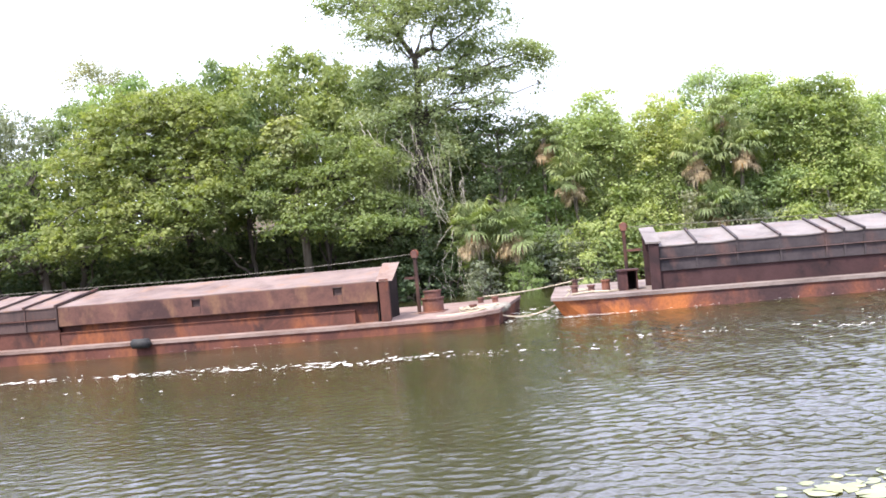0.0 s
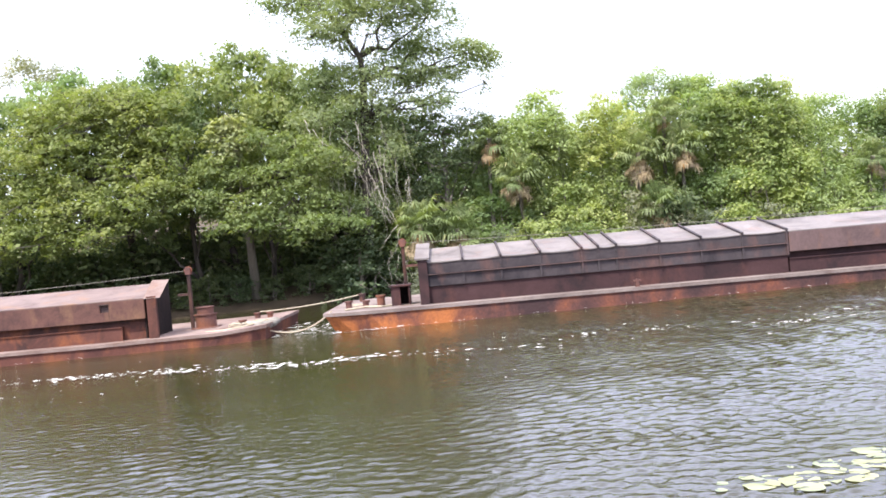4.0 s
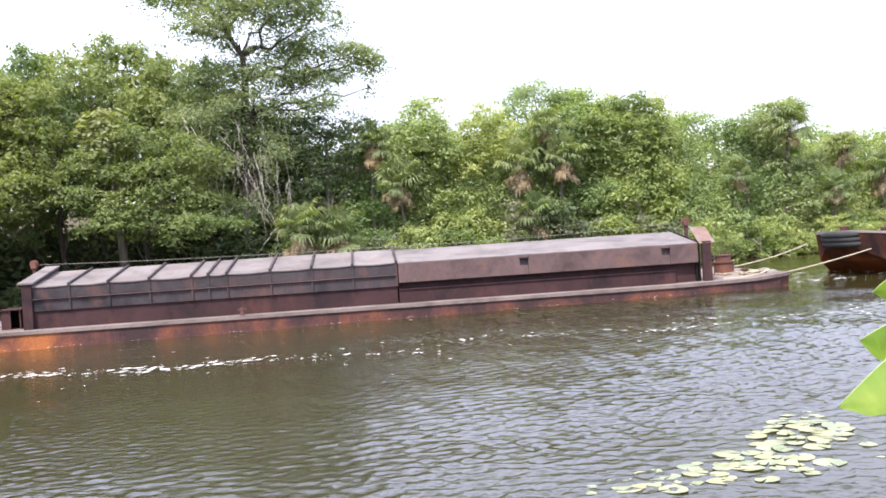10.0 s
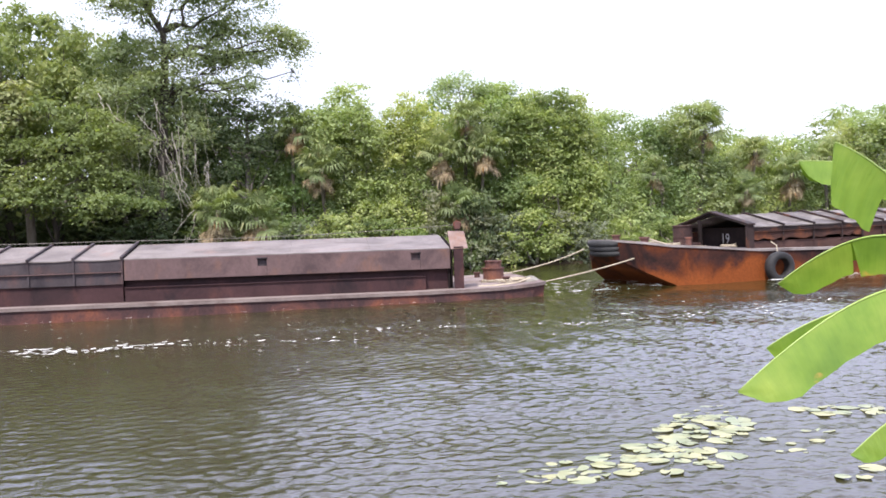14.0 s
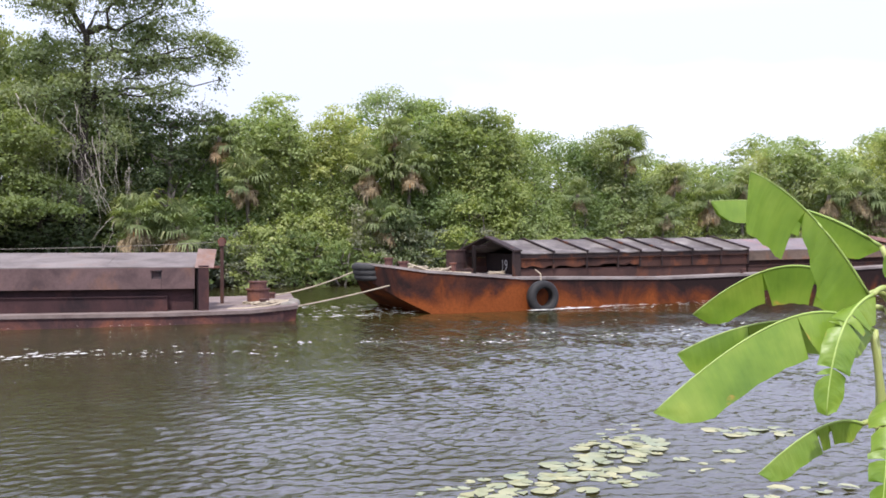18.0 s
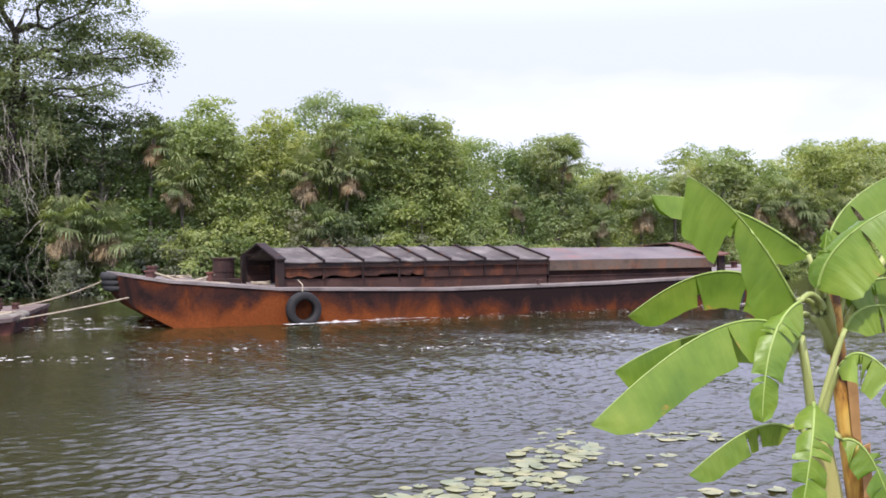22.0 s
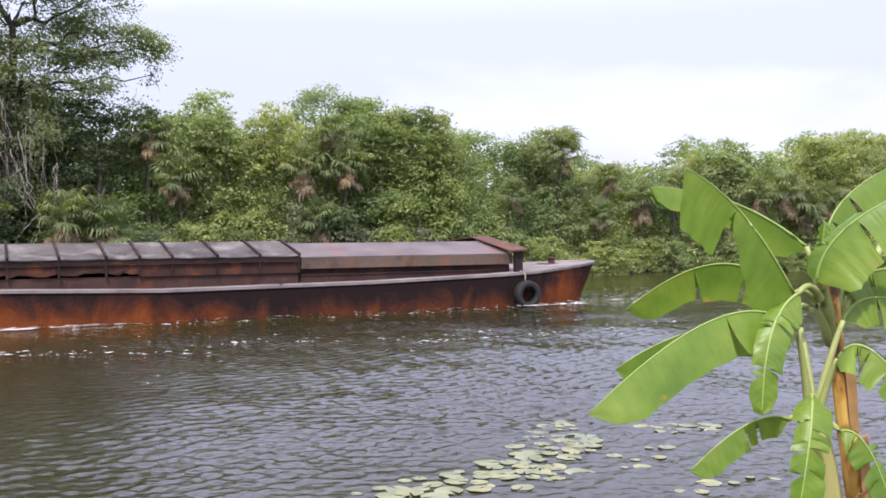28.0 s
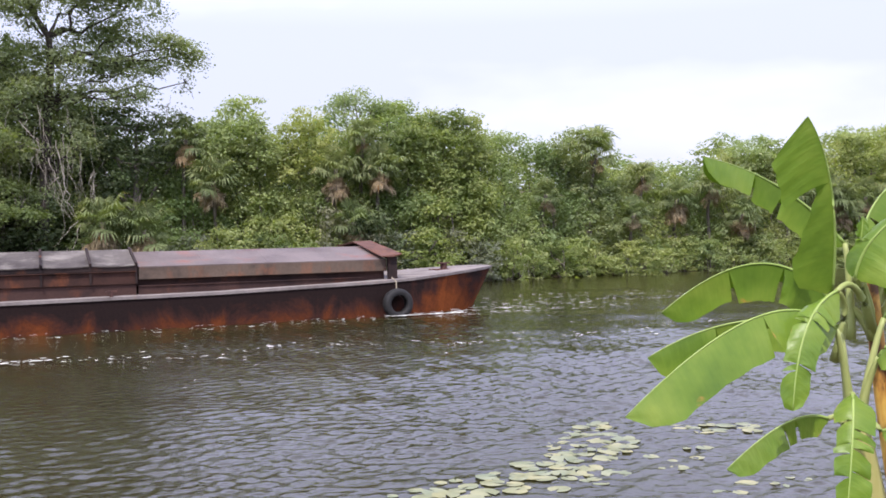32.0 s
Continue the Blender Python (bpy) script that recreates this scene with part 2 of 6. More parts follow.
GREEN = {"bright": leafy("leaf_bright", (0.168, 0.226, 0.10), (0.268, 0.328, 0.156), (0.38, 0.395, 0.25), 0.42),
         "mid": leafy("leaf_mid", (0.125, 0.17, 0.085), (0.215, 0.265, 0.13), (0.33, 0.345, 0.23), 0.4),
         # Dark green leaves; under and inside the wood this tint also carries shade.
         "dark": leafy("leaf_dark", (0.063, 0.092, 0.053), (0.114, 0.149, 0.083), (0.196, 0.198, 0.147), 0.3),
         "grey": leafy("leaf_grey", (0.156, 0.169, 0.139), (0.252, 0.267, 0.213), (0.366, 0.353, 0.333), 0.35),
         "airy": leafy("leaf_airy", (0.165, 0.20, 0.115), (0.255, 0.29, 0.172), (0.38, 0.38, 0.28), 0.4),
         "olive": leafy("leaf_olive", (0.138, 0.172, 0.07), (0.226, 0.262, 0.112), (0.34, 0.34, 0.20), 0.4),
         "light": leafy("leaf_light", (0.226, 0.278, 0.132), (0.345, 0.398, 0.205), (0.46, 0.465, 0.30), 0.42),
         "pale": leafy("leaf_pale", (0.20, 0.24, 0.14), (0.31, 0.35, 0.22), (0.42, 0.43, 0.31), 0.48),
         "palm": leafy("palm_leaf", (0.12, 0.15, 0.07), (0.225, 0.265, 0.135), (0.40, 0.37, 0.22), 0.35, 0.3)}
DEAD = leafy("dead_frond", (0.20, 0.13, 0.085), (0.38, 0.29, 0.20), (0.46, 0.22, 0.08), 0.2, 0.5)
PAD = leafy("lily_pad_leaf", (0.166, 0.174, 0.087), (0.249, 0.257, 0.142), (0.382, 0.315, 0.107), 0.03)
PAD.node_tree.nodes["Principled BSDF"].inputs["Roughness"].default_value = 0.28
FOAM = plain("river_foam", (0.62, 0.61, 0.55), (0.82, 0.82, 0.78), 12, 0.9)
GRASS = leafy("grass_blade", (0.07, 0.13, 0.02), (0.13, 0.21, 0.035), (0.25, 0.26, 0.09), 0.4)


# ---- mesh helpers ----
def link(name, verts, faces, material, parent=None, label="", smooth=False):
    me = bpy.data.meshes.new(name)
    me.from_pydata([tuple(v) for v in verts], [], faces)
    me.materials.append(material)
    if smooth:
        me.polygons.foreach_set("use_smooth", [True] * len(me.polygons))
    ob = new(name, me)
    ob.parent = parent
    return tagged(ob, label)


def part(name, bm, material, parent=None, label="", smooth=False):
    me = bpy.data.meshes.new(name)
    bm.normal_update()
    bm.to_mesh(me)
    bm.free()
    me.materials.append(material)
    if smooth:
        me.polygons.foreach_set("use_smooth", [True] * len(me.polygons))
    ob = new(name, me)
    ob.parent = parent
    return tagged(ob, label)


def box(bm, x0, x1, y0, y1, z0, z1, bevel=0.0):
    got = bmesh.ops.create_cube(bm, size=1, matrix=Matrix.LocRotScale(((x0 + x1) / 2, (y0 + y1) / 2, (z0 + z1) / 2), None, (abs(x1 - x0), abs(y1 - y0), abs(z1 - z0))))
    if bevel:
        edges = list({e for v in got["verts"] for e in v.link_edges})
        bmesh.ops.bevel(bm, geom=edges, offset=bevel, segments=1, affect="EDGES")
    return bm


def boxed(*a, **k):
    return box(bmesh.new(), *a, **k)


def slab(points, lift):
    """A plate: the outline given in order, made thick by the vector lift."""
    bm = bmesh.new()
    a = [bm.verts.new(p) for p in points]
    b = [bm.verts.new(Vector(p) + Vector(lift)) for p in points]
    n = len(a)
    bm.faces.new(a)
    bm.faces.new(b[::-1])
    for i in range(n):
        bm.faces.new((a[i], b[i], b[(i + 1) % n], a[(i + 1) % n]))
    bmesh.ops.recalc_face_normals(bm, faces=bm.faces)
    return bm


def tube(path, radii, sides=6):
    """A round limb along a line of points."""
    verts, faces = [], []
    path = [Vector(p) for p in path]
    for i, p in enumerate(path):
        d = (path[min(i + 1, len(path) - 1)] - path[max(i - 1, 0)]).normalized()
        u = d.orthogonal().normalized()
        w = d.cross(u)
        r = radii[i] if hasattr(radii, "__len__") else radii
        verts += [p + (u * math.cos(k * math.tau / sides) + w * math.sin(k * math.tau / sides)) * r for k in range(sides)]
    for i in range(len(path) - 1):
        for k in range(sides):
            a, b = i * sides + k, i * sides + (k + 1) % sides
            faces.append((a, b, b + sides, a + sides))
    faces.append(tuple(range(sides))[::-1])
    faces.append(tuple(range((len(path) - 1) * sides, len(path) * sides)))
    return verts, faces


def drum(bm, x, y, z0, z1, r, sides=14, r2=None):
    bmesh.ops.create_cone(bm, cap_ends=True, segments=sides, radius1=r, radius2=r if r2 is None else r2, depth=z1 - z0, matrix=Matrix.Translation((x, y, (z0 + z1) / 2)))
    return bm


def sag(a, b, drop, n=14):
    a, b = Vector(a), Vector(b)
    return [a.lerp(b, i / n) - Vector((0, 0, drop * 4 * (i / n) * (1 - i / n))) for i in range(n + 1)]


def empty(name, label, category, group="", kind=""):
    return tagged(new(name), label, category, group, kind)


# ---- river and banks ----
def sheet(name, xs, ys, height, material):
    verts = [(x, y, height(x, y)) for y in ys for x in xs]
    w = len(xs)
    faces = [(j * w + i, j * w + i + 1, (j + 1) * w + i + 1, (j + 1) * w + i) for j in range(len(ys) - 1) for i in range(w - 1)]
    return link(name, verts, faces, material, smooth=True)


def far_shore(x):
    return 46.5 + 0.9 * math.sin(x * 0.21 + 1) + 0.6 * math.sin(x * 0.57) - 0.0016 * max(0, x - 30) ** 2


def ground_height(x, y):
    s = far_shore(max(-120, min(120, x)))
    if y > 25:
        d = y - s
        return max(-1.6, min(0.9, d * 0.30)) + max(0, min(6.0, (d - 13) * 0.3)) + (0.12 * noise.noise((x * 0.4, y * 0.4, 0)) if d > -1 else 0)
    d = 5.6 + 0.25 * math.sin(x * 0.8) + 0.12 * max(0, -x - 3) - y
    return max(-1.6, min(0.72, d * 0.5)) + 0.05 * noise.noise((x * 0.8, y * 0.8, 3))


def spread(lo, hi, step, far):
    v = [lo + i * step for i in range(int((hi - lo) / step) + 1)]
    return [-far, -far / 4, lo - 60] + v + [hi + 60, far / 4, far]


ground = tagged(sheet("ground", spread(-60, 90, 1.5, 3000), [-3000, -700, -60, -20, -6, 0, 2, 3, 4, 4.5, 5, 5.5, 6, 6.5, 7, 9, 20] + [41 + 0.8 * i for i in range(20)] + [60, 64, 70, 80, 90, 200, 800, 3000], ground_height, EARTH),
                "dark earth river bank under dense trees", "ground", kind="structure")


def ripples():
    """Short wind ripples over the river before the bank, on a fan that is finest near by, over one flat sheet."""
    rng = np.random.default_rng(3)
    rs, step = [5.2], 0.028
    while rs[-1] < 62:
        rs.append(rs[-1] + step)
        step *= 1.0034
    rs, th = np.array(rs), np.radians(np.arange(-29, 55.5, 0.2))
    R, T = np.meshgrid(rs, th, indexing="ij")
    X, Y = R * np.sin(T), R * np.cos(T)
    Zw = np.zeros_like(X)
    cell = np.gradient(rs)[:, None]
    for i in range(70):
        wave = 0.09 * (4.0 ** rng.random())
        a = rng.normal(math.radians(87), 0.72)
        ph = (math.cos(a) * X + math.sin(a) * Y) * math.tau / wave + rng.uniform(0, math.tau)
        s = 0.5 + 0.5 * np.sin(ph + 0.6 * np.sin(X * 0.7 + Y * 0.9 + i))
        soft = np.clip(1.6 - 2.4 * np.maximum(cell, 0.0035 * R) / wave, 0.0, 1)
        Zw += 0.0165 * wave * (s ** 2.0 - 0.37) * soft
    for i in range(8):
        wave = 1.6 * (3 ** rng.random())
        a = rng.normal(math.radians(75), 0.6)
        Zw += 0.0022 * wave * np.sin((math.cos(a) * X + math.sin(a) * Y) * math.tau / wave + rng.uniform(0, math.tau))
    gust = 0.85 + 0.4 * np.sin(X * 0.31 + 1.3 * np.sin(Y * 0.17)) * np.sin(Y * 0.24 + X * 0.06)
    calm = np.clip((X + 1.6) / 8.6, 0.21, 1.08)
    pool = 1 - 0.75 * np.exp(-((X - 5.4) ** 2 / 7 + (Y - 8.7) ** 2 / 2.5))
    far = np.clip(1.12 - (Y - 9) * 0.03, 0.8, 1.12)
    Zw *= gust * calm * pool * far
    v = np.stack([X, Y, Zw], -1).reshape(-1, 3)
    w, h = len(th), len(rs)
    idx = np.arange((h - 1) * (w - 1))
    a = (idx // (w - 1)) * w + idx % (w - 1)
    f = np.stack([a, a + w, a + w + 1, a + 1], 1)[:, ::-1]
    F = 2500.0
    o = len(v)
    v = np.concatenate([v, np.array([(-F, -F, -0.07), (F, -F, -0.07), (F, F, -0.07), (-F, F, -0.07)])])
    f = np.concatenate([f, np.array([(0, 1, 2, 3)]) + o])
    me = bpy.data.meshes.new("water")
    me.vertices.add(len(v))
    me.vertices.foreach_set("co", v.astype(np.float32).ravel())
    me.loops.add(len(f) * 4)
    me.loops.foreach_set("vertex_index", f.astype(np.int32).ravel())
    me.polygons.add(len(f))
    me.polygons.foreach_set("loop_start", np.arange(0, len(f) * 4, 4, dtype=np.int32))
    me.polygons.foreach_set("use_smooth", np.ones(len(f), dtype=bool))
    me.materials.append(WATER)
    me.update(calc_edges=True)
    return new("water", me)


water = tagged(ripples(), "brown-green rippled river water", "water", kind="structure")


# ---- barges ----
def hull(name, stations, material, parent, label=""):
    """A lofted hull: stations of x, near y, far y, top, bottom."""
    verts, faces = [], []
    for x, ya, yb, zt, zb, xb in stations:
        verts += [(x, ya, zt), (x, yb, zt), (xb, yb, zb), (xb, ya, zb)]
    for i in range(len(stations) - 1):
        for k in range(4):
            a, b = i * 4 + k, i * 4 + (k + 1) % 4
            faces.append((a, a + 4, b + 4, b))
    faces += [(0, 1, 2, 3), tuple(range(len(verts) - 1, len(verts) - 5, -1))]
    return link(name, verts, faces, material, parent, label)


def deck(name, edge, material, parent, thick=0.05, over=0.05):
    """A deck plate along the hull's top, with a small lip: rows of x, near y, far y, z."""
    verts, faces = [], []
    for x, ya, yb, z in edge:
        verts += [(x, ya - over, z + thick), (x, yb + over, z + thick), (x, yb + over, z + 0.002 - 0.05), (x, ya - over, z + 0.002 - 0.05)]
    for i in range(len(edge) - 1):
        for k in range(4):
            a, b = i * 4 + k, i * 4 + (k + 1) % 4
            faces.append((a, a + 4, b + 4, b))
    faces += [(0, 1, 2, 3), tuple(range(len(verts) - 1, len(verts) - 5, -1))]
    return link(name, verts, faces, material, parent)


def roof_slope(x0, x1, eave, ridge, ya, ym, dent=0.0):
    """One roof plate from the eave up to the ridge, a little sagged between its ribs."""
    nx, ny = 5, 4
    verts, faces = [], []
    for k in (0, 1):
        for i in range(nx + 1):
            for j in range(ny + 1):
                u, v = i / nx, j / ny
                low = dent * math.sin(math.pi * u) * math.sin(math.pi * min(1, v + 0.15))
                verts.append((x0 + (x1 - x0) * u, ya + (ym - ya) * v, eave + (ridge - eave) * v - low - 0.03 * k))
    n = (nx + 1) * (ny + 1)
    for i in range(nx):
        for j in range(ny):
            a = i * (ny + 1) + j
            f = (a, a + ny + 1, a + ny + 2, a + 1)
            faces += [f, tuple(n + q for q in f[::-1])]
    for i in range(nx):
        a, b = i * (ny + 1), (i + 1) * (ny + 1)
        faces.append((a, a + n, b + n, b))
    for j in range(ny):
        faces += [(j, j + 1, j + 1 + n, j + n), (nx * (ny + 1) + j, nx * (ny + 1) + j + n, nx * (ny + 1) + j + 1 + n, nx * (ny + 1) + j + 1)]
    return verts, faces


def bollard(x, y, z, parent, r=0.11, h=0.3):
    bm = drum(bmesh.new(), x, y, z, z + h, r)
    drum(bm, x, y, z + h, z + h + 0.05, r * 1.3)
    part("bollard", bm, IRON, parent)


def gable_frame(x, eave, ridge, foot, ya, yb, parent, mat, wide=0.42, lean=0.0, up=0.18, thick=0.12, cap=None, lean_to=False):
    """The raised hood that closes one end of the hold: two posts and a peaked cap."""
    ym = yb if lean_to else (ya + yb) / 2
    for y in (ya, yb):
        top = ridge + up - 0.01 if lean_to and y == yb else eave + up * 0.6
        part("end_post", slab([(x - thick, y - 0.07, foot), (x + thick, y - 0.07, foot), (x + thick + lean, y - 0.07, top), (x - thick + lean, y - 0.07, top)], (0, 0.14, 0)), mat, parent)
    for y, s in ((ya - 0.12, 1),) if lean_to else ((ya - 0.12, 1), (yb + 0.12, -1)):
        a = [(x - wide / 2 + lean, y, eave + up * 0.55), (x + wide / 2 + lean, y, eave + up * 0.55), (x + wide / 2 + lean, ym, ridge + up), (x - wide / 2 + lean, ym, ridge + up)]
        part("hood_plate", slab(a, (0, 0, 0.05)), cap or M_REAR[parent["hue"]], parent)


def tyre(x, y, z, parent, r=0.5, w=0.28):
    prof = [(0.56, -0.5), (0.62, -0.62), (0.86, -0.62), (0.97, -0.45), (1.0, -0.15), (1.0, 0.15), (0.97, 0.45), (0.86, 0.62), (0.62, 0.62), (0.56, 0.5), (0.60, 0.0)]
    n, verts, faces = 30, [], []
    for i in range(n):
        a = math.tau * i / n
        verts += [(x + math.cos(a) * q * r, y + d * w, z + math.sin(a) * q * r) for q, d in prof]
    m = len(prof)
    for i in range(n):
        for j in range(m):
            a, b, c, d = i * m + j, i * m + (j + 1) % m, ((i + 1) % n) * m + (j + 1) % m, ((i + 1) % n) * m + j
            faces.append((a, b, c, d))
    t = link("tyre_fender", verts, faces, RUBBER, parent, "worn black rubber tyre fender", True)
    link("hanger_rope", *tube([(x, y + 0.1, z + r * 0.98), (x + 0.02, y + 0.15, z + r + 0.2), (x - 0.05, y + 0.35, z + r + 0.32)], 0.018, 5), ROPE, t)


def coil(x, y, z, parent, r=0.32, turns=3, seed=1):
    rng = random.Random(seed)
    pts = []
    for i in range(turns * 12 + 1):
        a, q = math.tau * i / 12, r * (0.8 + 0.25 * rng.random())
        pts.append((x + math.cos(a) * q, y + math.sin(a) * q * 0.8, z + 0.03 + 0.028 * i / 12 + 0.02 * rng.random()))
    link("rope_coil", *tube(pts, 0.02, 5), ROPE, parent)


def front_hold(xs, eave, ridge, rail, low, foot, ya, yb, hue, parent, torn=False, lean_to=False):
    """The ribbed forward hatch: plates between ribs, a rail and side panels."""
    ym, rng = yb if lean_to else (ya + yb) / 2, random.Random(int(hue) * 7)
    sides = ((ya, 1),) if lean_to else ((ya, 1), (yb, -1))
    if lean_to:
        for x0, x1 in zip(xs, xs[1:]):
            part("back_plate", boxed(x0 + 0.012, x1 - 0.012, yb - 0.06, yb - 0.01, foot, ridge - 0.045), M_FRONT[hue], parent)
    for x0, x1 in zip(xs, xs[1:]):
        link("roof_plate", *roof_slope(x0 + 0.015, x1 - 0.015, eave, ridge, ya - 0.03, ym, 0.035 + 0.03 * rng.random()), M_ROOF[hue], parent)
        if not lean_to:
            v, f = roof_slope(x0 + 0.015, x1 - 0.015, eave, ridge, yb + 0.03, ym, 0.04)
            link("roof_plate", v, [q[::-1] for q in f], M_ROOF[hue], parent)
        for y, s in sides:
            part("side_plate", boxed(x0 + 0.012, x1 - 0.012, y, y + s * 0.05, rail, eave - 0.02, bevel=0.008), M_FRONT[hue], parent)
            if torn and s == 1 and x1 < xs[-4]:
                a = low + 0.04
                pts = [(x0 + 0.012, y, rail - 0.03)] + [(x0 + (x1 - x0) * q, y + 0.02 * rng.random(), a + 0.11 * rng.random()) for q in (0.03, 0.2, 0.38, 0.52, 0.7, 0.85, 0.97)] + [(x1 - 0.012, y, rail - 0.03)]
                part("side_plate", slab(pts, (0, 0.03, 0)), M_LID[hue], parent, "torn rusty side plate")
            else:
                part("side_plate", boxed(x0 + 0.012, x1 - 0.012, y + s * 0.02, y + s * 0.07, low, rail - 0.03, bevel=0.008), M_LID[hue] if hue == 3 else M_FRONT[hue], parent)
    for x in xs:
        for y, s in sides:
            a = [(x - 0.034, y - s * 0.07, eave), (x + 0.034, y - s * 0.07, eave), (x + 0.034, ym, ridge + 0.012), (x - 0.034, ym, ridge + 0.012)]
            part("roof_rib", slab(a, (0, 0, 0.06)), M_FRONT[hue], parent)
            part("side_rib", boxed(x - 0.028, x + 0.028, y - s * 0.03, y + s * 0.03, low + 0.01, eave - 0.004), M_FRONT[hue], parent)
    for y, s in sides:
        part("side_rail", boxed(xs[0], xs[-1], y - s * 0.05, y + s * 0.02, rail - 0.028, rail - 0.002), M_LID[hue], parent)
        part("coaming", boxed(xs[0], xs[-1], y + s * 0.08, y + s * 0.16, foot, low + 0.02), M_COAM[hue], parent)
    # Dark floor and bulkhead carry the shade of the hold's inside.
    part("hold_floor", boxed(xs[0] + 0.1, xs[-1], ya + 0.2, yb - 0.1, foot, foot + 0.05), DARK, parent)
    part("hold_bulkhead", boxed(xs[0] + 0.75, xs[0] + 0.8, ya + 0.2, yb - 0.1, foot + 0.05, eave - 0.05), DARK, parent)


def rear_hold(x0, x1, eave, ridge, low, ledge, foot, ya, yb, hue, parent, holes=(), lean_to=False):
    """The smooth after hatch: long lid sides over a recessed coaming with a ledge."""
    ym, n = yb if lean_to else (ya + yb) / 2, 4
    sides = ((ya, 1),) if lean_to else ((ya, 1), (yb, -1))
    if lean_to:
        part("back_plate", boxed(x0, x1, yb - 0.06, yb - 0.01, foot, ridge - 0.045), M_SIDE[hue], parent)
    for i in range(n):
        a, b = x0 + (x1 - x0) * i / n, x0 + (x1 - x0) * (i + 1) / n
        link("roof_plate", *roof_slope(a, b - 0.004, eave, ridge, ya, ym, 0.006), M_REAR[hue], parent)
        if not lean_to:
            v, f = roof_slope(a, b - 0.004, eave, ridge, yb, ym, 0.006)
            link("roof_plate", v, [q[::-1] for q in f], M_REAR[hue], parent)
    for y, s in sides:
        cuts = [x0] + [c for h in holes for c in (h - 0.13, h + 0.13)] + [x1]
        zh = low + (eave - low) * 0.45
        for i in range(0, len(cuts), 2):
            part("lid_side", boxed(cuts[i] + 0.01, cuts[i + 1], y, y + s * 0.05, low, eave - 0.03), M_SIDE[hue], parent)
        for h in holes:
            part("lid_side", boxed(h - 0.129, h + 0.129, y, y + s * 0.05, low, zh), M_SIDE[hue], parent)
            part("lid_side", boxed(h - 0.129, h + 0.129, y, y + s * 0.05, zh + 0.22, eave - 0.03), M_SIDE[hue], parent)
            # A dark plate behind each hole stands in for the shade inside.
            part("vent_hole", boxed(h - 0.14, h + 0.14, y + s * 0.07, y + s * 0.09, zh - 0.02, zh + 0.24), M_FRONT[hue], parent, "plate behind the square vent, dark for the shade inside")
            part("vent_frame", boxed(h - 0.16, h + 0.16, y - s * 0.025, y - s * 0.002, zh + 0.22, zh + 0.25), M_FRONT[hue], parent)
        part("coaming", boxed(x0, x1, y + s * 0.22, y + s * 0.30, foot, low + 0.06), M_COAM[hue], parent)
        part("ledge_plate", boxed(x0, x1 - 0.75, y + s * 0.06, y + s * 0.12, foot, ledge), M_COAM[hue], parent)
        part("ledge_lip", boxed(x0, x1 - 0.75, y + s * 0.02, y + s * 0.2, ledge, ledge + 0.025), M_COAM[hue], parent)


def mast(x, y, z, h, parent, cross=0.0, mat=None):
    m = part("mast", boxed(x - 0.055, x + 0.055, y - 0.06, y + 0.06, z, z + h, bevel=0.015), mat or IRON, parent)
    bm = boxed(x - 0.09, x + 0.09, y - 0.1, y - 0.07, z + h, z + h + 0.24, bevel=0.008)
    box(bm, x - 0.09, x + 0.09, y + 0.07, y + 0.1, z + h, z + h + 0.24, 0.008)
    box(bm, x - 0.1, x + 0.1, y - 0.07, y + 0.07, z + h, z + h + 0.04)
    part("mast_head", bm, IRON, m)
    bm = bmesh.new()
    bmesh.ops.create_cone(bm, cap_ends=True, segments=16, radius1=0.13, radius2=0.13, depth=0.1, matrix=Matrix.Translation((x, y, z + h + 0.15)) @ Matrix.Rotation(radians(90), 4, "X"))
    part("pulley", bm, RUST_RED, m, "reddish rusted pulley wheel")
    if cross:
        part("mast_brace", boxed(x, x + cross, y - 0.04, y + 0.04, z + h * 0.62, z + h * 0.62 + 0.08), IRON, m)


RUSTY = rust("curled_plate", (0.055, 0.032, 0.028), (0.12, 0.06, 0.045), (0.24, 0.10, 0.05), 0.56, shift=52)


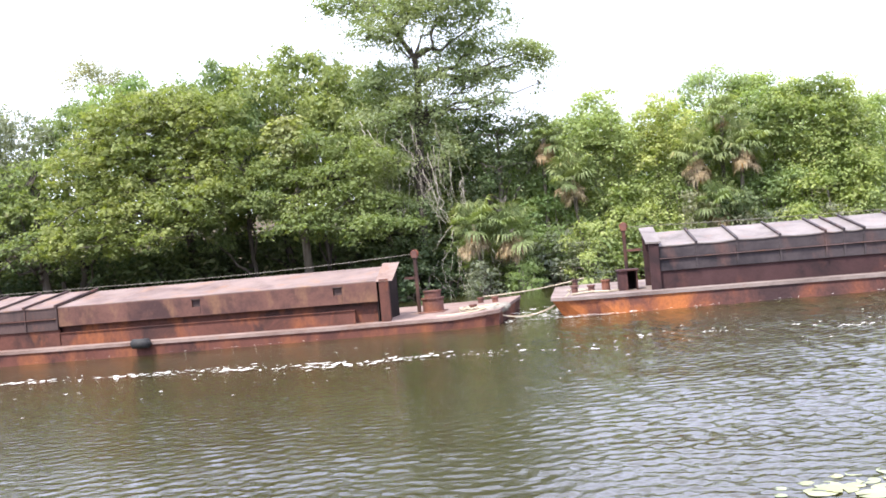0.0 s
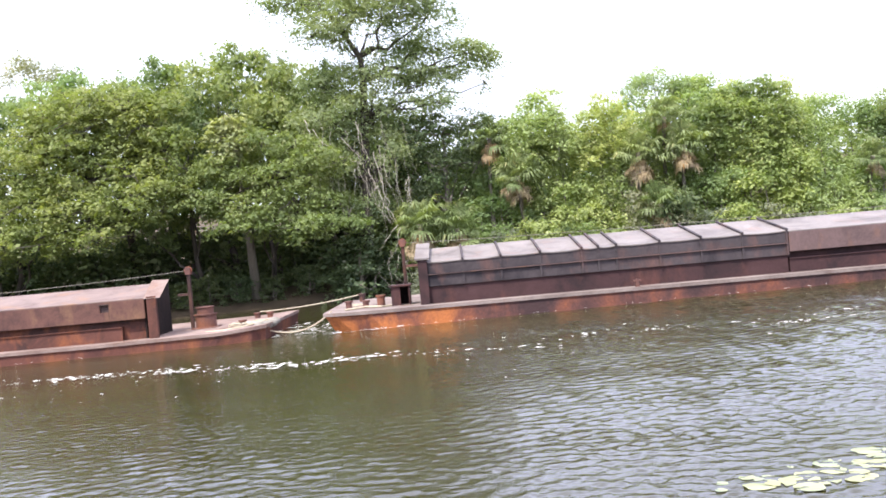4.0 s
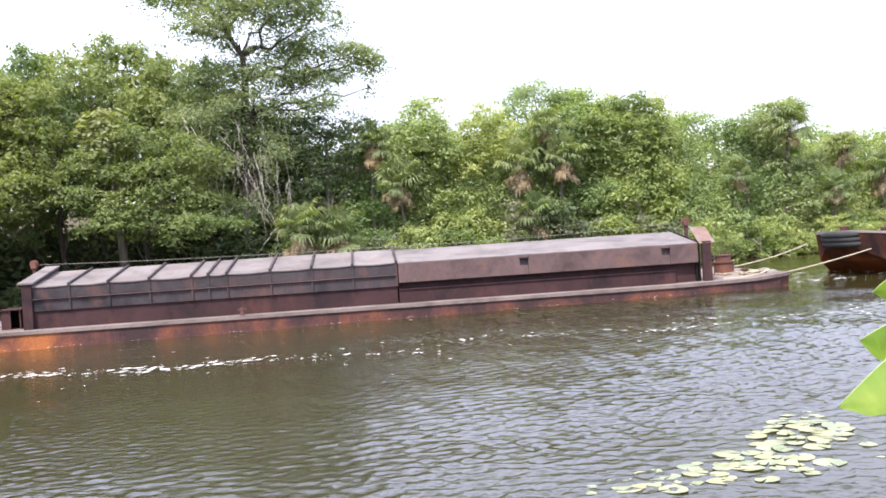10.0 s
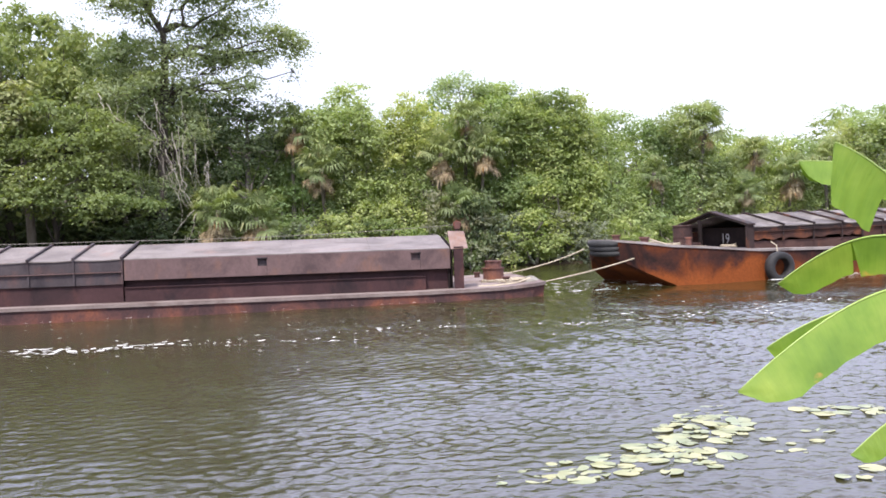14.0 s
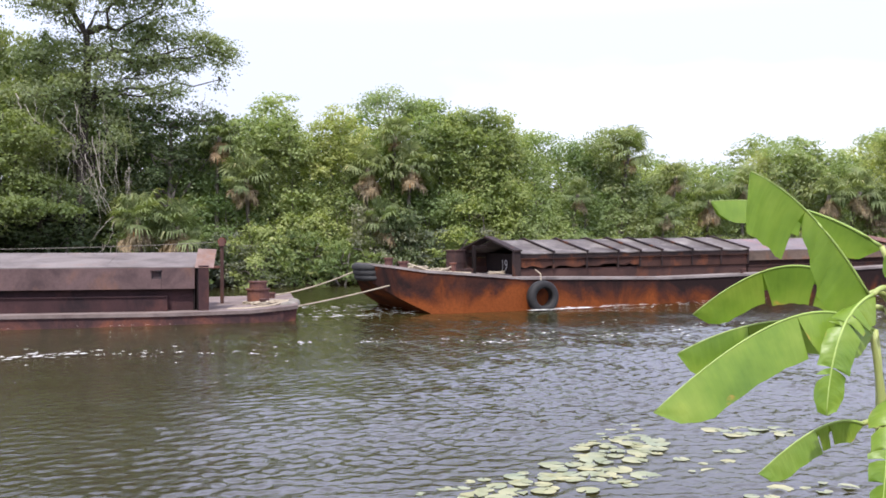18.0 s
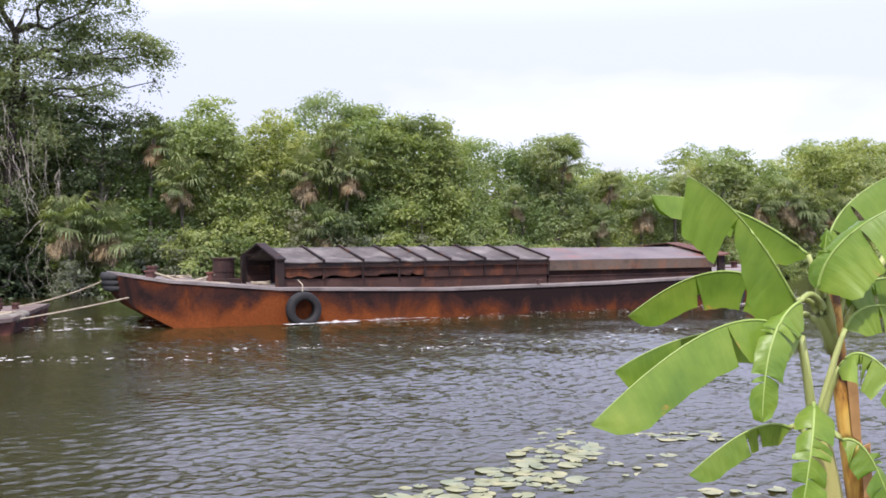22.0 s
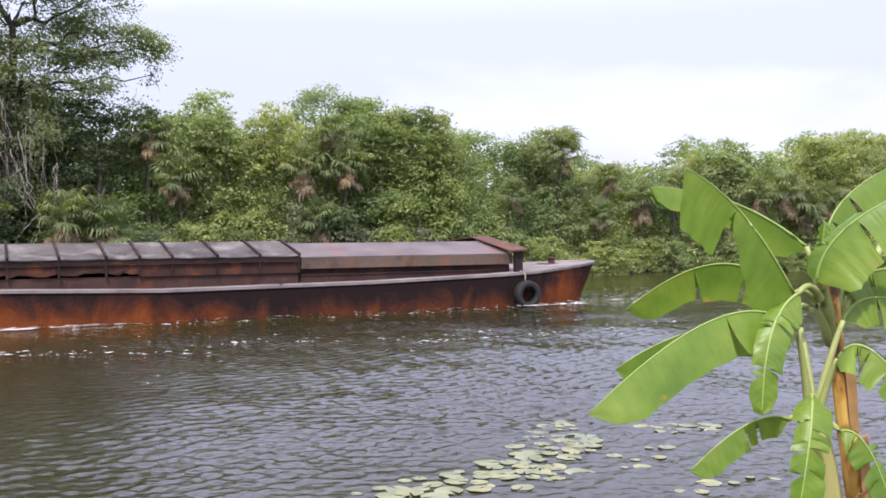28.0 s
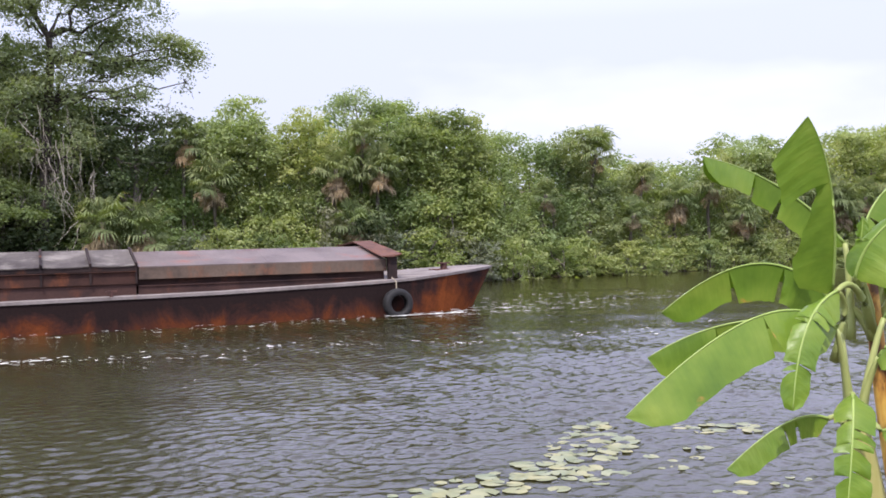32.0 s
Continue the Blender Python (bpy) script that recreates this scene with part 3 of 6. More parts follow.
def low_barge(hue, label):
    b = empty("barge", label, "barge", "towed barges")
    b["hue"] = hue
    B = 7.0
    f = 0.44
    e, j, g, bow = (0.9, 4.32, 15.05, -9.92) if hue == 1 else (-0.45, 4.74, 14.5, -9.4)
    hull("hull", [(bow, 0.5, B - 0.5, f, -0.05, bow + 0.3), (bow + 0.3, 0.22, B - 0.22, f, -0.5, bow + 1.3), (bow + 1.3, 0, B, f, -0.7, bow + 2.5), (4, 0, B, f, -0.7, 4), (13.5, 0, B, f, -0.7, 13.5),
                  (16.2 + e, 0.03, B - 0.03, f + 0.04, -0.6, 15.8 + e), (17.2 + e, 0.18, B - 0.18, f + 0.11, -0.3, 17.0 + e), (17.55 + e, 0.4, B - 0.4, f + 0.14, -0.15, 17.45 + e)], M_HULL[hue], b)
    deck("deck", [(bow - 0.02, 0.5, B - 0.5, f), (bow + 0.3, 0.22, B - 0.22, f), (bow + 1.3, 0, B, f), (13.5, 0, B, f), (16.2 + e, 0.03, B - 0.03, f + 0.04), (17.2 + e, 0.18, B - 0.18, f + 0.11), (17.57 + e, 0.4, B - 0.4, f + 0.14)], M_DECK[hue], b)
    d = f + 0.05
    xs = [-6.2, -5.1, -3.95, -2.75, -1.5, -1.0, -0.45, 0.85, 2.1, 3.35 if hue == 2 else 3.15, j - 0.05]
    front_hold(xs, d + 1.27, d + 1.66, d + 0.90, d + 0.52, d, 0.6, 3.15, hue, b, lean_to=True)
    rear_hold(j, g - 0.25, d + 1.25, d + 1.62, d + 0.63, d + 0.40, d, 0.6, 3.15, hue, b, (9.02, 13.58) if hue == 1 else (8.67, 13.21), True)
    gable_frame(-6.32, d + 1.27, d + 1.66, d, 0.6, 3.08, b, M_COAM[hue], 0.44, 0.0, 0.14, 0.14, cap=M_ROOF[hue], lean_to=True)
    part("end_post", boxed(g - 0.14, g + 0.14, 0.48, 0.62, d, d + 1.28), M_COAM[hue], b)
    flap = [(g - 0.24, 0.46, d + 1.22), (g + 0.28, 0.46, d + 1.22), (g + 0.32, 1.4, d + 1.72), (g - 0.2, 1.4, d + 1.74)]
    part("hood_plate", slab(flap, (0, 0.03, 0.01)), M_DECK[1], b, "bent pale rusty sheet at the hatch end")
    part("hood_gable", slab([(g - 0.2, 0.66, d), (g - 0.2, 0.66, d + 1.27), (g - 0.2, 3.0, d + 1.62), (g - 0.2, 3.0, d)], (0.03, 0, 0)), DARK, b)
    part("end_bulkhead", boxed(g - 0.3, g - 0.25, 0.7, 3.05, d, d + 1.2), DARK, b)
    mast(-7.0, 3.4, d, 1.8, b, 0.5, M_COAM[3])
    mast(g + 0.4, 3.4, d, 1.8, b, -0.4, M_COAM[3])
    for x, y, h in ((bow + 0.7, 1.2, 0.3), (bow + 1.2, 1.5, 0.25), (bow + 0.7, 5.6, 0.3), (16.6 + e, 1.6, 0.28), (16.9 + e, 4.6, 0.3), (16.3 + e, 5.4, 0.25)):
        bollard(x, y, d, b, 0.10, h * 0.75)
    bm = boxed(-7.38, -7.34, 1.3, 2.1, d, d + 0.58)
    box(bm, -6.84, -6.8, 1.3, 2.1, d, d + 0.58)
    box(bm, -7.34, -6.84, 2.06, 2.1, d, d + 0.58)
    box(bm, -7.34, -7.1, 1.3, 1.34, d, d + 0.58)
    box(bm, -7.42, -6.75, 1.24, 2.16, d + 0.58, d + 0.62)
    winch = part("winch_box", bm, M_COAM[2], b, "dark rusty steel winch box with open front")
    # Dark sheet before the back wall, for the shade in the box.
    part("winch_inside", boxed(-7.33, -6.85, 2.03, 2.05, d + 0.01, d + 0.56), DARK, winch)
    bm = drum(bmesh.new(), -7.75, 1.8, d, d + 0.3, 0.13)
    drum(bm, -7.75, 1.8, d + 0.3, d + 0.35, 0.16)
    part("capstan", bm, IRON, b)
    bm = bmesh.new()
    for k, (x, y, r) in enumerate(((17.35 + e, 1.2, 0.2), (17.47 + e, 1.6, 0.17), (17.25 + e, 0.95, 0.15), (17.5 + e, 2.1, 0.16))):
        bmesh.ops.create_icosphere(bm, subdivisions=2, radius=r, matrix=Matrix.Translation((x, y, f + 0.1 + 0.02 * k)) @ Matrix.Diagonal((1.3, 1.0, 0.75, 1)))
    part("rope_fender", bm, CABLE, b, "grey-brown wad of old rope at the stern", True)
    for pts in (((15.6 + e, 0.9, d + 0.02), (16.2 + e, 0.7, d + 0.05), (16.8 + e, 0.9, d + 0.1), (17.3 + e, 1.3, d + 0.2)), ((bow + 0.6, 0.9, d + 0.03), (bow + 1.2, 1.2, d + 0.06), (bow + 1.7, 1.0, d + 0.04), (bow + 2.0, 1.3, d + 0.03))):
        link("deck_rope", *tube(pts, 0.035, 5), ROPE, b)
    for x, y, r, s in ((17.0 + e, 1.5, 0.32, 13), (16.5 + e, 1.2, 0.26, 14), (17.1 + e, 2.2, 0.28, 15)):
        coil(x, y, d + 0.06, b, r, 3, s)
    bm = drum(bmesh.new(), 16.0, 3.0, d, d + 0.45, 0.34, 18)
    drum(bm, 16.0, 3.0, d + 0.45, d + 0.49, 0.38, 18)
    drum(bm, 16.0, 3.0, d + 0.49, d + 0.68, 0.27, 18)
    drum(bm, 16.0, 3.0, d + 0.68, d + 0.72, 0.3, 18)
    part("capstan", bm, IRON, b)
    part("capstan_bed", boxed(15.6, 16.4, 2.55, 3.45, d, d + 0.06, bevel=0.01), IRON, b)
    bm = boxed(-0.06, 0.06, 0.08, 0.2, d, d + 0.1)
    drum(bm, 0, 0.14, d, d + 0.24, 0.05)
    box(bm, -0.12, 0.12, 0.1, 0.18, d + 0.16, d + 0.21)
    part("cleat", bm, IRON, b)
    coil(16.4 + e, 2.6, d, b, 0.4, 3, 3)
    coil(-8.6, 2.4, d, b, 0.35, 2, 4)
    link("guy_cable", *tube(sag((-7.0, 3.4, d + 1.92), (4.2, 3.3, d + 1.76), 0.05), 0.009, 5), CABLE, b)
    link("guy_cable", *tube(sag((4.2, 3.3, d + 1.76), (g + 0.4, 3.4, d + 1.94), 0.1), 0.009, 5), CABLE, b)
    return b


def sheer(x):
    pts = ((-5.12, 1.52), (-3.8, 1.30), (-0.7, 1.02), (4.75, 0.87), (10.9, 0.92), (15.7, 1.04), (20.75, 1.34))
    for (a, za), (c, zc) in zip(pts, pts[1:]):
        if x <= c:
            t = (x - a) / (c - a)
            return za + (zc - za) * (t * 0.6 + 0.4 * t * t * (3 - 2 * t))
    return 1.34


def high_barge(hue, label):
    b = empty("barge", label, "barge", "towed barges")
    b["hue"] = hue
    B = 5.5
    bow = [(-5.1, 2.4, 3.1, 1.02, -5.06), (-4.97, 1.75, 3.75, 0.84, -4.89), (-4.58, 0.9, 4.6, 0.46, -4.46), (-3.8, 0.33, 5.17, 0.02, -3.7), (-2.6, 0.05, 5.45, -0.5, -2.8), (-0.7, 0, B, -0.6, -0.9)]
    mid = [(x, 0, B, -0.6, x) for x in (2, 4.75, 8, 10.9, 13.5, 15.5)]
    end = [(16.8, 0.1, 5.4, -0.6, 16.7), (18.2, 0.5, 5.0, -0.5, 17.9), (19.4, 1.1, 4.4, -0.35, 18.9), (20.25, 1.8, 3.7, -0.2, 19.5), (20.65, 2.4, 3.1, -0.1, 19.8)]
    st = [(x, a, c, sheer(x), zb, xb) for x, a, c, zb, xb in bow + mid + end]
    hull("hull", st, M_HULL[hue], b)
    deck("deck", [(s[0], s[1], s[2], s[3]) for s in st], M_DECK[hue], b, 0.03, 0.04)
    xs = [-0.45, 0.82, 2.09, 3.3, 4.19, 5.08, 6.35, 7.6, 8.8]
    front_hold(xs, 1.78, 2.2, 1.61, 1.24, 0.84, 0.7, B - 0.7, hue, b, True)
    rear_hold(8.86, 16.2, 1.72, 2.12, 1.36, 1.16, 0.86, 0.7, B - 0.7, hue, b)
    gable_frame(-0.53, 1.78, 2.2, 0.95, 0.7, B - 0.7, b, M_FRONT[hue], 0.3, 0.0, 0.1, cap=M_FRONT[hue])
    for y in (0.6, B - 0.6):
        part("end_post", boxed(16.21, 16.5, y - 0.07, y + 0.07, 1.0, 1.78 if y < 1 else 2.1), M_FRONT[hue], b)
    peak, near, far = (3.2, 2.25), (0.42, 1.79), (B - 0.42, 2.12)
    curl = [(15.95, near[0], near[1]), (16.3, near[0] - 0.02, near[1] - 0.01), (16.62, near[0], near[1] + 0.06), (16.56, peak[0], peak[1] + 0.02), (15.95, peak[0], peak[1])]
    part("hood_plate", slab(curl, (0, 0, 0.03)), RUSTY, b, "thin curled rusty sheet over the hatch end")
    part("hood_plate", slab([(15.95, peak[0], peak[1]), (16.56, peak[0], peak[1] + 0.02), (16.5, far[0], far[1]), (15.95, far[0], far[1])], (0, 0, 0.03)), RUSTY, b)
    part("hood_gable", slab([(16.16, 0.6, 1.74), (16.16, 0.6, near[1]), (16.16, peak[0], peak[1] - 0.005), (16.16, B - 0.6, far[1] - 0.005), (16.16, B - 0.6, 1.74), (16.16, peak[0], 2.15)], (0.03, 0, 0)), DARK, b)
    part("end_bulkhead", boxed(16.15, 16.2, 0.95, B - 0.95, 1.0, 1.7), DARK, b)
    post = part("mast", boxed(-1.12, -1.0, 2.74, 2.86, 1.04, 2.04, bevel=0.015), DARK, b)
    part("mast_brace", boxed(-1.0, -0.6, 2.76, 2.84, 1.94, 2.02), DARK, post)
    part("drum_stand", boxed(-2.1, -1.2, 2.55, 3.45, 1.05, 1.26, bevel=0.015), M_COAM[3], b)
    bm = drum(bmesh.new(), -1.65, 3.0, 1.26, 1.86, 0.33, 18)
    drum(bm, -1.65, 3.0, 1.86, 1.9, 0.37, 18)
    drum(bm, -1.65, 3.0, 1.46, 1.49, 0.35, 18)
    part("steel_drum", bm, M_COAM[3], b, "dark rusty steel drum on the foredeck")
    bollard(-4.1, 1.5, 1.34, b, 0.14, 0.2)
    bollard(-2.4, 1.5, 1.2, b, 0.1, 0.26)
    bollard(-3.6, 4.3, 1.3, b, 0.14, 0.3)
    bm = drum(bmesh.new(), 19.0, 2.7, 1.24, 1.46, 0.12)
    box(bm, 18.6, 19.4, 2.3, 3.1, 1.24, 1.28, 0.01)
    box(bm, 18.82, 19.18, 2.55, 2.85, 1.46, 1.5, 0.01)
    part("bollard", bm, IRON, b)
    bm = drum(bmesh.new(), 8.1, 0.2, 0.9, 1.1, 0.05)
    box(bm, 7.96, 8.24, 0.15, 0.25, 1.06, 1.1)
    part("cleat", bm, IRON, b)
    tyre(-0.12, -0.26, 0.42, b, 0.52)
    tyre(16.22, -0.2, 0.38, b, 0.46)
    pad = [(-4.92, 1.75), (-5.02, 2.0), (-5.11, 2.35), (-5.15, 2.75), (-5.11, 3.15), (-5.02, 3.5), (-4.92, 3.75)]
    for z in (1.40, 1.24, 1.08):
        link("bow_fender", *tube([(x - 0.04 + 0.25 * (1.38 - z), y, z) for x, y in pad], [0.06, 0.11, 0.125, 0.13, 0.125, 0.11, 0.06], 12), FENDER, b, "worn grey rubber bow fender", True)
    for x, y, r, s in ((-2.4, 2.4, 0.22, 7), (-2.0, 3.8, 0.25, 8), (-3.4, 2.5, 0.2, 9)):
        coil(x, y, sheer(x) + 0.03, b, r, 2, s)
    mark = bpy.data.curves.new("painted_number", "FONT")
    mark.body, mark.size, mark.extrude = "19", 0.52, 0.002
    mark.materials.append(LETTER)
    text = new("painted_number", mark)
    text.parent = b
    text.matrix_basis = Matrix(((0, 0, -1, 0.30), (-1, 0, 0, 3.5), (0, 1, 0, 1.16), (0, 0, 0, 1)))
    tagged(text, "faded white painted number")
    coil(-0.95, 1.3, 1.07, b, 0.28, 3, 5)
    coil(-3.0, 3.2, 1.25, b, 0.42, 3, 6)
    link("deck_rope", *tube([(-4.0, 1.4, 1.52), (-3.4, 1.2, 1.3), (-2.6, 1.5, 1.22), (-1.9, 1.2, 1.17)], 0.03, 5), ROPE, b)
    return b


barge_one = low_barge(1, "rust-red low steel river barge with closed hatches, under tow")
barge_two = low_barge(2, "dark grey-brown low steel river barge with ribbed forward hatch")
barge_three = high_barge(3, "orange and black rusted high-sided barge with raked bow and tyres")
bm = bmesh.new()
bmesh.ops.create_cone(bm, cap_ends=True, segments=14, radius1=0.15, radius2=0.15, depth=0.6, matrix=Matrix.Translation((7.49, -0.17, 0.45)) @ Matrix.Rotation(radians(90), 4, "Y"))
bmesh.ops.bevel(bm, geom=[e for e in bm.edges if e.calc_face_angle(0) > 1], offset=0.05, segments=2, affect="EDGES")
part("roller_fender", bm, RUBBER, barge_one, "black cylindrical rubber fender", True)


# ---- plants of the far bank ----
def boughs(rng, blobs, sub=5, up=0.35, small=(0.3, 0.5)):
    """Breaks each bough into smaller tufts on its skin."""
    out = []
    for x, y, z, rx, ry, rz in blobs:
        out.append((x, y, z, rx * 0.8, ry * 0.8, rz * 0.8))
        for k in range(sub):
            d = rng.normal(size=3)
            d[2] = d[2] * 0.8 + up
            d /= np.linalg.norm(d)
            q = rng.uniform(*small)
            out.append((x + d[0] * rx * 0.75, y + d[1] * ry * 0.75, z + d[2] * rz * 0.8, rx * q, ry * q, max(0.22, rz * q * 1.05)))
    return out


def leaf_cloud(rng, blobs, clumps, per, size, flat=0.5, back=13, air=0.0):
    """Leaves in tight sprays on the skin of some ellipsoids, larger ones deep inside."""
    blobs = np.array(blobs, float)
    w = blobs[:, 3] * blobs[:, 4] + blobs[:, 4] * blobs[:, 5]
    B = blobs[rng.choice(len(blobs), clumps, p=w / w.sum())]
    d = rng.normal(size=(clumps, 3))
    d[:, 2] = np.where(rng.random(clumps) < 0.45, np.abs(d[:, 2]) * 0.9 + 0.1, d[:, 2])
    d /= np.linalg.norm(d, axis=1, keepdims=True)
    c = B[:, :3] + d * B[:, 3:6] * rng.uniform(0.86, 1.04 + air, (clumps, 1))
    n = clumps * per
    rad = np.repeat(rng.uniform(0.10, 0.30, clumps), per)[:, None] * (1 + air)
    off = rng.normal(size=(n, 3))
    off *= rad * (rng.random((n, 1)) ** 0.5) / (np.linalg.norm(off, axis=1, keepdims=True) + 1e-9) * 1.5 * np.array([1, 1, flat])
    off[:, 2] -= 0.35 * np.hypot(off[:, 0], off[:, 1])
    p = np.repeat(c, per, 0) + off
    dd = np.repeat(d, per, 0)
    ln = size * rng.uniform(0.65, 1.35, n)
    if back:
        m = len(blobs) * back
        K = np.repeat(blobs, back, 0)
        e = rng.normal(size=(m, 3))
        e /= np.linalg.norm(e, axis=1, keepdims=True)
        p = np.concatenate([p, K[:, :3] + e * K[:, 3:6] * rng.uniform(0.1, 0.62, (m, 1))])
        off = np.concatenate([off, e])
        dd = np.concatenate([dd, e])
        ln = np.concatenate([ln, np.clip(K[:, 3] * 0.5, 0.16, 0.42) * rng.uniform(0.7, 1.2, m)])
        n += m
    a = np.arctan2(off[:, 1], off[:, 0]) + rng.normal(0, 0.9, n)
    dip = rng.normal(-0.35, 0.35, n)
    u = np.stack([np.cos(a) * np.cos(dip), np.sin(a) * np.cos(dip), np.sin(dip)], 1)
    t = rng.normal(size=(n, 3)) * 0.42 + np.array([0, 0, 0.4]) + 0.8 * dd
    s = np.cross(u, t)
    s /= np.linalg.norm(s, axis=1, keepdims=True) + 1e-9
    ln = ln[:, None]
    wd = ln * 0.29
    up = np.cross(s, u)
    return np.stack([p, p + u * ln * 0.45 + s * wd + up * wd * 0.3, p + u * ln, p + u * ln * 0.45 - s * wd + up * wd * 0.3], 1).reshape(-1, 3)


def quads(name, v, material, parent=None):
    me = bpy.data.meshes.new(name)
    n = len(v) // 4
    me.vertices.add(len(v))
    me.vertices.foreach_set("co", v.astype(np.float32).ravel())
    me.loops.add(n * 4)
    me.loops.foreach_set("vertex_index", np.arange(n * 4, dtype=np.int32))
    me.polygons.add(n)
    me.polygons.foreach_set("loop_start", np.arange(0, n * 4, 4, dtype=np.int32))
    me.materials.append(material)
    me.update(calc_edges=True)
    ob = new(name, me)
    ob.parent = parent
    return ob


def wander(rng, a, b, n=6, amp=0.2):
    a, b = np.array(a, float), np.array(b, float)
    return [tuple(a + (b - a) * i / n + (rng.normal(size=3) * amp if 0 < i < n else 0)) for i in range(n + 1)]


def make_tree(name, seed, h, r, tint, label, count=9000, size=0.15, low=0.2, bark=None, layers=0.55, sub=5):
    """Trunk, limbs to each bough, and a crown of leaf sprays; made at the origin."""
    rng = np.random.default_rng(seed)
    t = empty(name, label, "tree", "trees of the far bank")
    blobs = []
    for i in range(15):
        z = low + (0.93 - low) * (i + 0.5) / 15
        wide = math.sin(math.pi * min(0.97, max(0.14, (z - low) / (1.02 - low) * 0.62 + 0.33))) ** 0.8
        a, q = i * 2.4 + rng.uniform(-0.5, 0.5), rng.uniform(0.35, 0.85) * r * wide
        s = r * rng.uniform(0.28, 0.48)
        blobs.append((math.cos(a) * q, math.sin(a) * q, z * h, s, s, s * rng.uniform(0.8, 1.2) * layers))
    blobs.append((0, 0, h * 0.9, r * 0.3, r * 0.3, h * 0.08))
    blobs.append((0, 0, h * (0.5 + low * 0.4), r * 0.4, r * 0.4, h * 0.24))
    top = (rng.normal() * 0.3, rng.normal() * 0.3, h * 0.8)
    line = wander(rng, (0, 0, -0.3), top, 7, h * 0.018)
    link("trunk", *tube(line, [0.045 * h * (1 - 0.11 * i) * 0.45 + 0.03 for i in range(8)], 8), bark or BARK, t, smooth=True)
    for b in blobs[:15:3]:
        k = int(min(6, max(1, b[2] / h * 7 - 1)))
        link("limb", *tube(wander(rng, line[k], b[:3], 5, 0.14), [0.075, 0.065, 0.055, 0.045, 0.035, 0.02], 5), bark or BARK, t, smooth=True)
    quads("crown", leaf_cloud(rng, boughs(rng, blobs, sub), count // 14, 14, size), GREEN[tint], t)
    return t


def put(t, x, y, z, turn, sx, sz, label=""):
    c = copy_thing(t, pose(x, y, z, 0, 0, turn) @ Matrix.Diagonal((sx, sx, sz, 1)))
    return tagged(c, label)


def discard(t):
    for o in (*t.children_recursive, t):
        bpy.data.objects.remove(o)


rng0 = random.Random(11)
kinds = []
for i, (tint, size, count) in enumerate((("bright", 0.15, 9800), ("mid", 0.13, 11500), ("dark", 0.15, 9800), ("mid", 0.18, 7500), ("grey", 0.2, 6500), ("dark", 0.21, 6000), ("mid", 0.14, 10500), ("bright", 0.13, 11500), ("bright", 0.22, 5600), ("light", 0.12, 11000), ("light", 0.14, 10000))):
    word = {"bright": "light green", "light": "pale feathery green", "mid": "green", "dark": "dark green", "grey": "grey-green"}[tint]
    kinds.append((tint, make_tree("broadleaf_tree", 40 + i, 8.0, 3.3, tint, word + " leafy broadleaf tree on the river bank", int(count * 0.64), size, 0.06 if i % 2 else 0.14, layers=(0.8, 1.05, 0.9)[i % 3])))
shrubs = []
for i, tint in enumerate(("mid", "dark", "bright", "grey", "mid", "light", "light")):
    shrubs.append((tint, make_tree("bush", 80 + i, 3.0, 2.0, tint, "dense green bush leaning over the water", 2700, (0.12, 0.15, 0.11, 0.13, 0.17, 0.10, 0.12)[i], 0.02, sub=3)))


def skyline(x):
    """Height of the wood's top along the bank."""
    pts = ((-60, 11), (-20.9, 10.6), (-17.9, 11.0), (-11.7, 12.0), (-7.5, 13.0), (-3, 12.2), (0.5, 8.8), (5, 8.3), (7.5, 8.2), (8.7, 9.0), (9.5, 8.0), (10.25, 7.5), (11.5, 8.3), (13, 8.4), (15.7, 9.3), (18, 8.9), (19.8, 8.9), (22, 8.3), (24.3, 7.6), (25, 7.9), (28.4, 7.8), (29.9, 6.7), (36, 6.8), (41, 7.8), (44.8, 7.3), (48, 8.1), (53, 8.4), (90, 8.4))
    for (a, za), (c, zc) in zip(pts, pts[1:]):
        if x <= c:
            return za + (zc - za) * (x - a) / (c - a)
    return 8


def wood(x0, x1, step, y_off, frac, pool, spread_y=1.5):
    x = x0
    while x < x1:
        y = far_shore(x) + y_off + rng0.uniform(-spread_y, spread_y)
        h = skyline(x * 50 / y) * frac * rng0.uniform(0.82, 1.07) * (y / 50)
        # Darker tints beside the tall tree put that stretch's shade into the leaves.
        near = [k for k in pool if k[0] in (("dark", "mid", "grey") if -2.5 < x < 6.0 else ("light", "light", "bright") if x > 21 else ("bright", "grey") if x > 9 else ("bright", "mid", "dark", "grey"))]
        tint, t = rng0.choice(near or pool)
        base = 8.0 if t.name.startswith("broad") else 3.0
        k = h / base
        put(t, x, y, ground_height(x, y) - 0.1, rng0.uniform(0, 360), k * rng0.uniform(0.95, 1.25), k)
        x += step * rng0.uniform(0.75, 1.25)


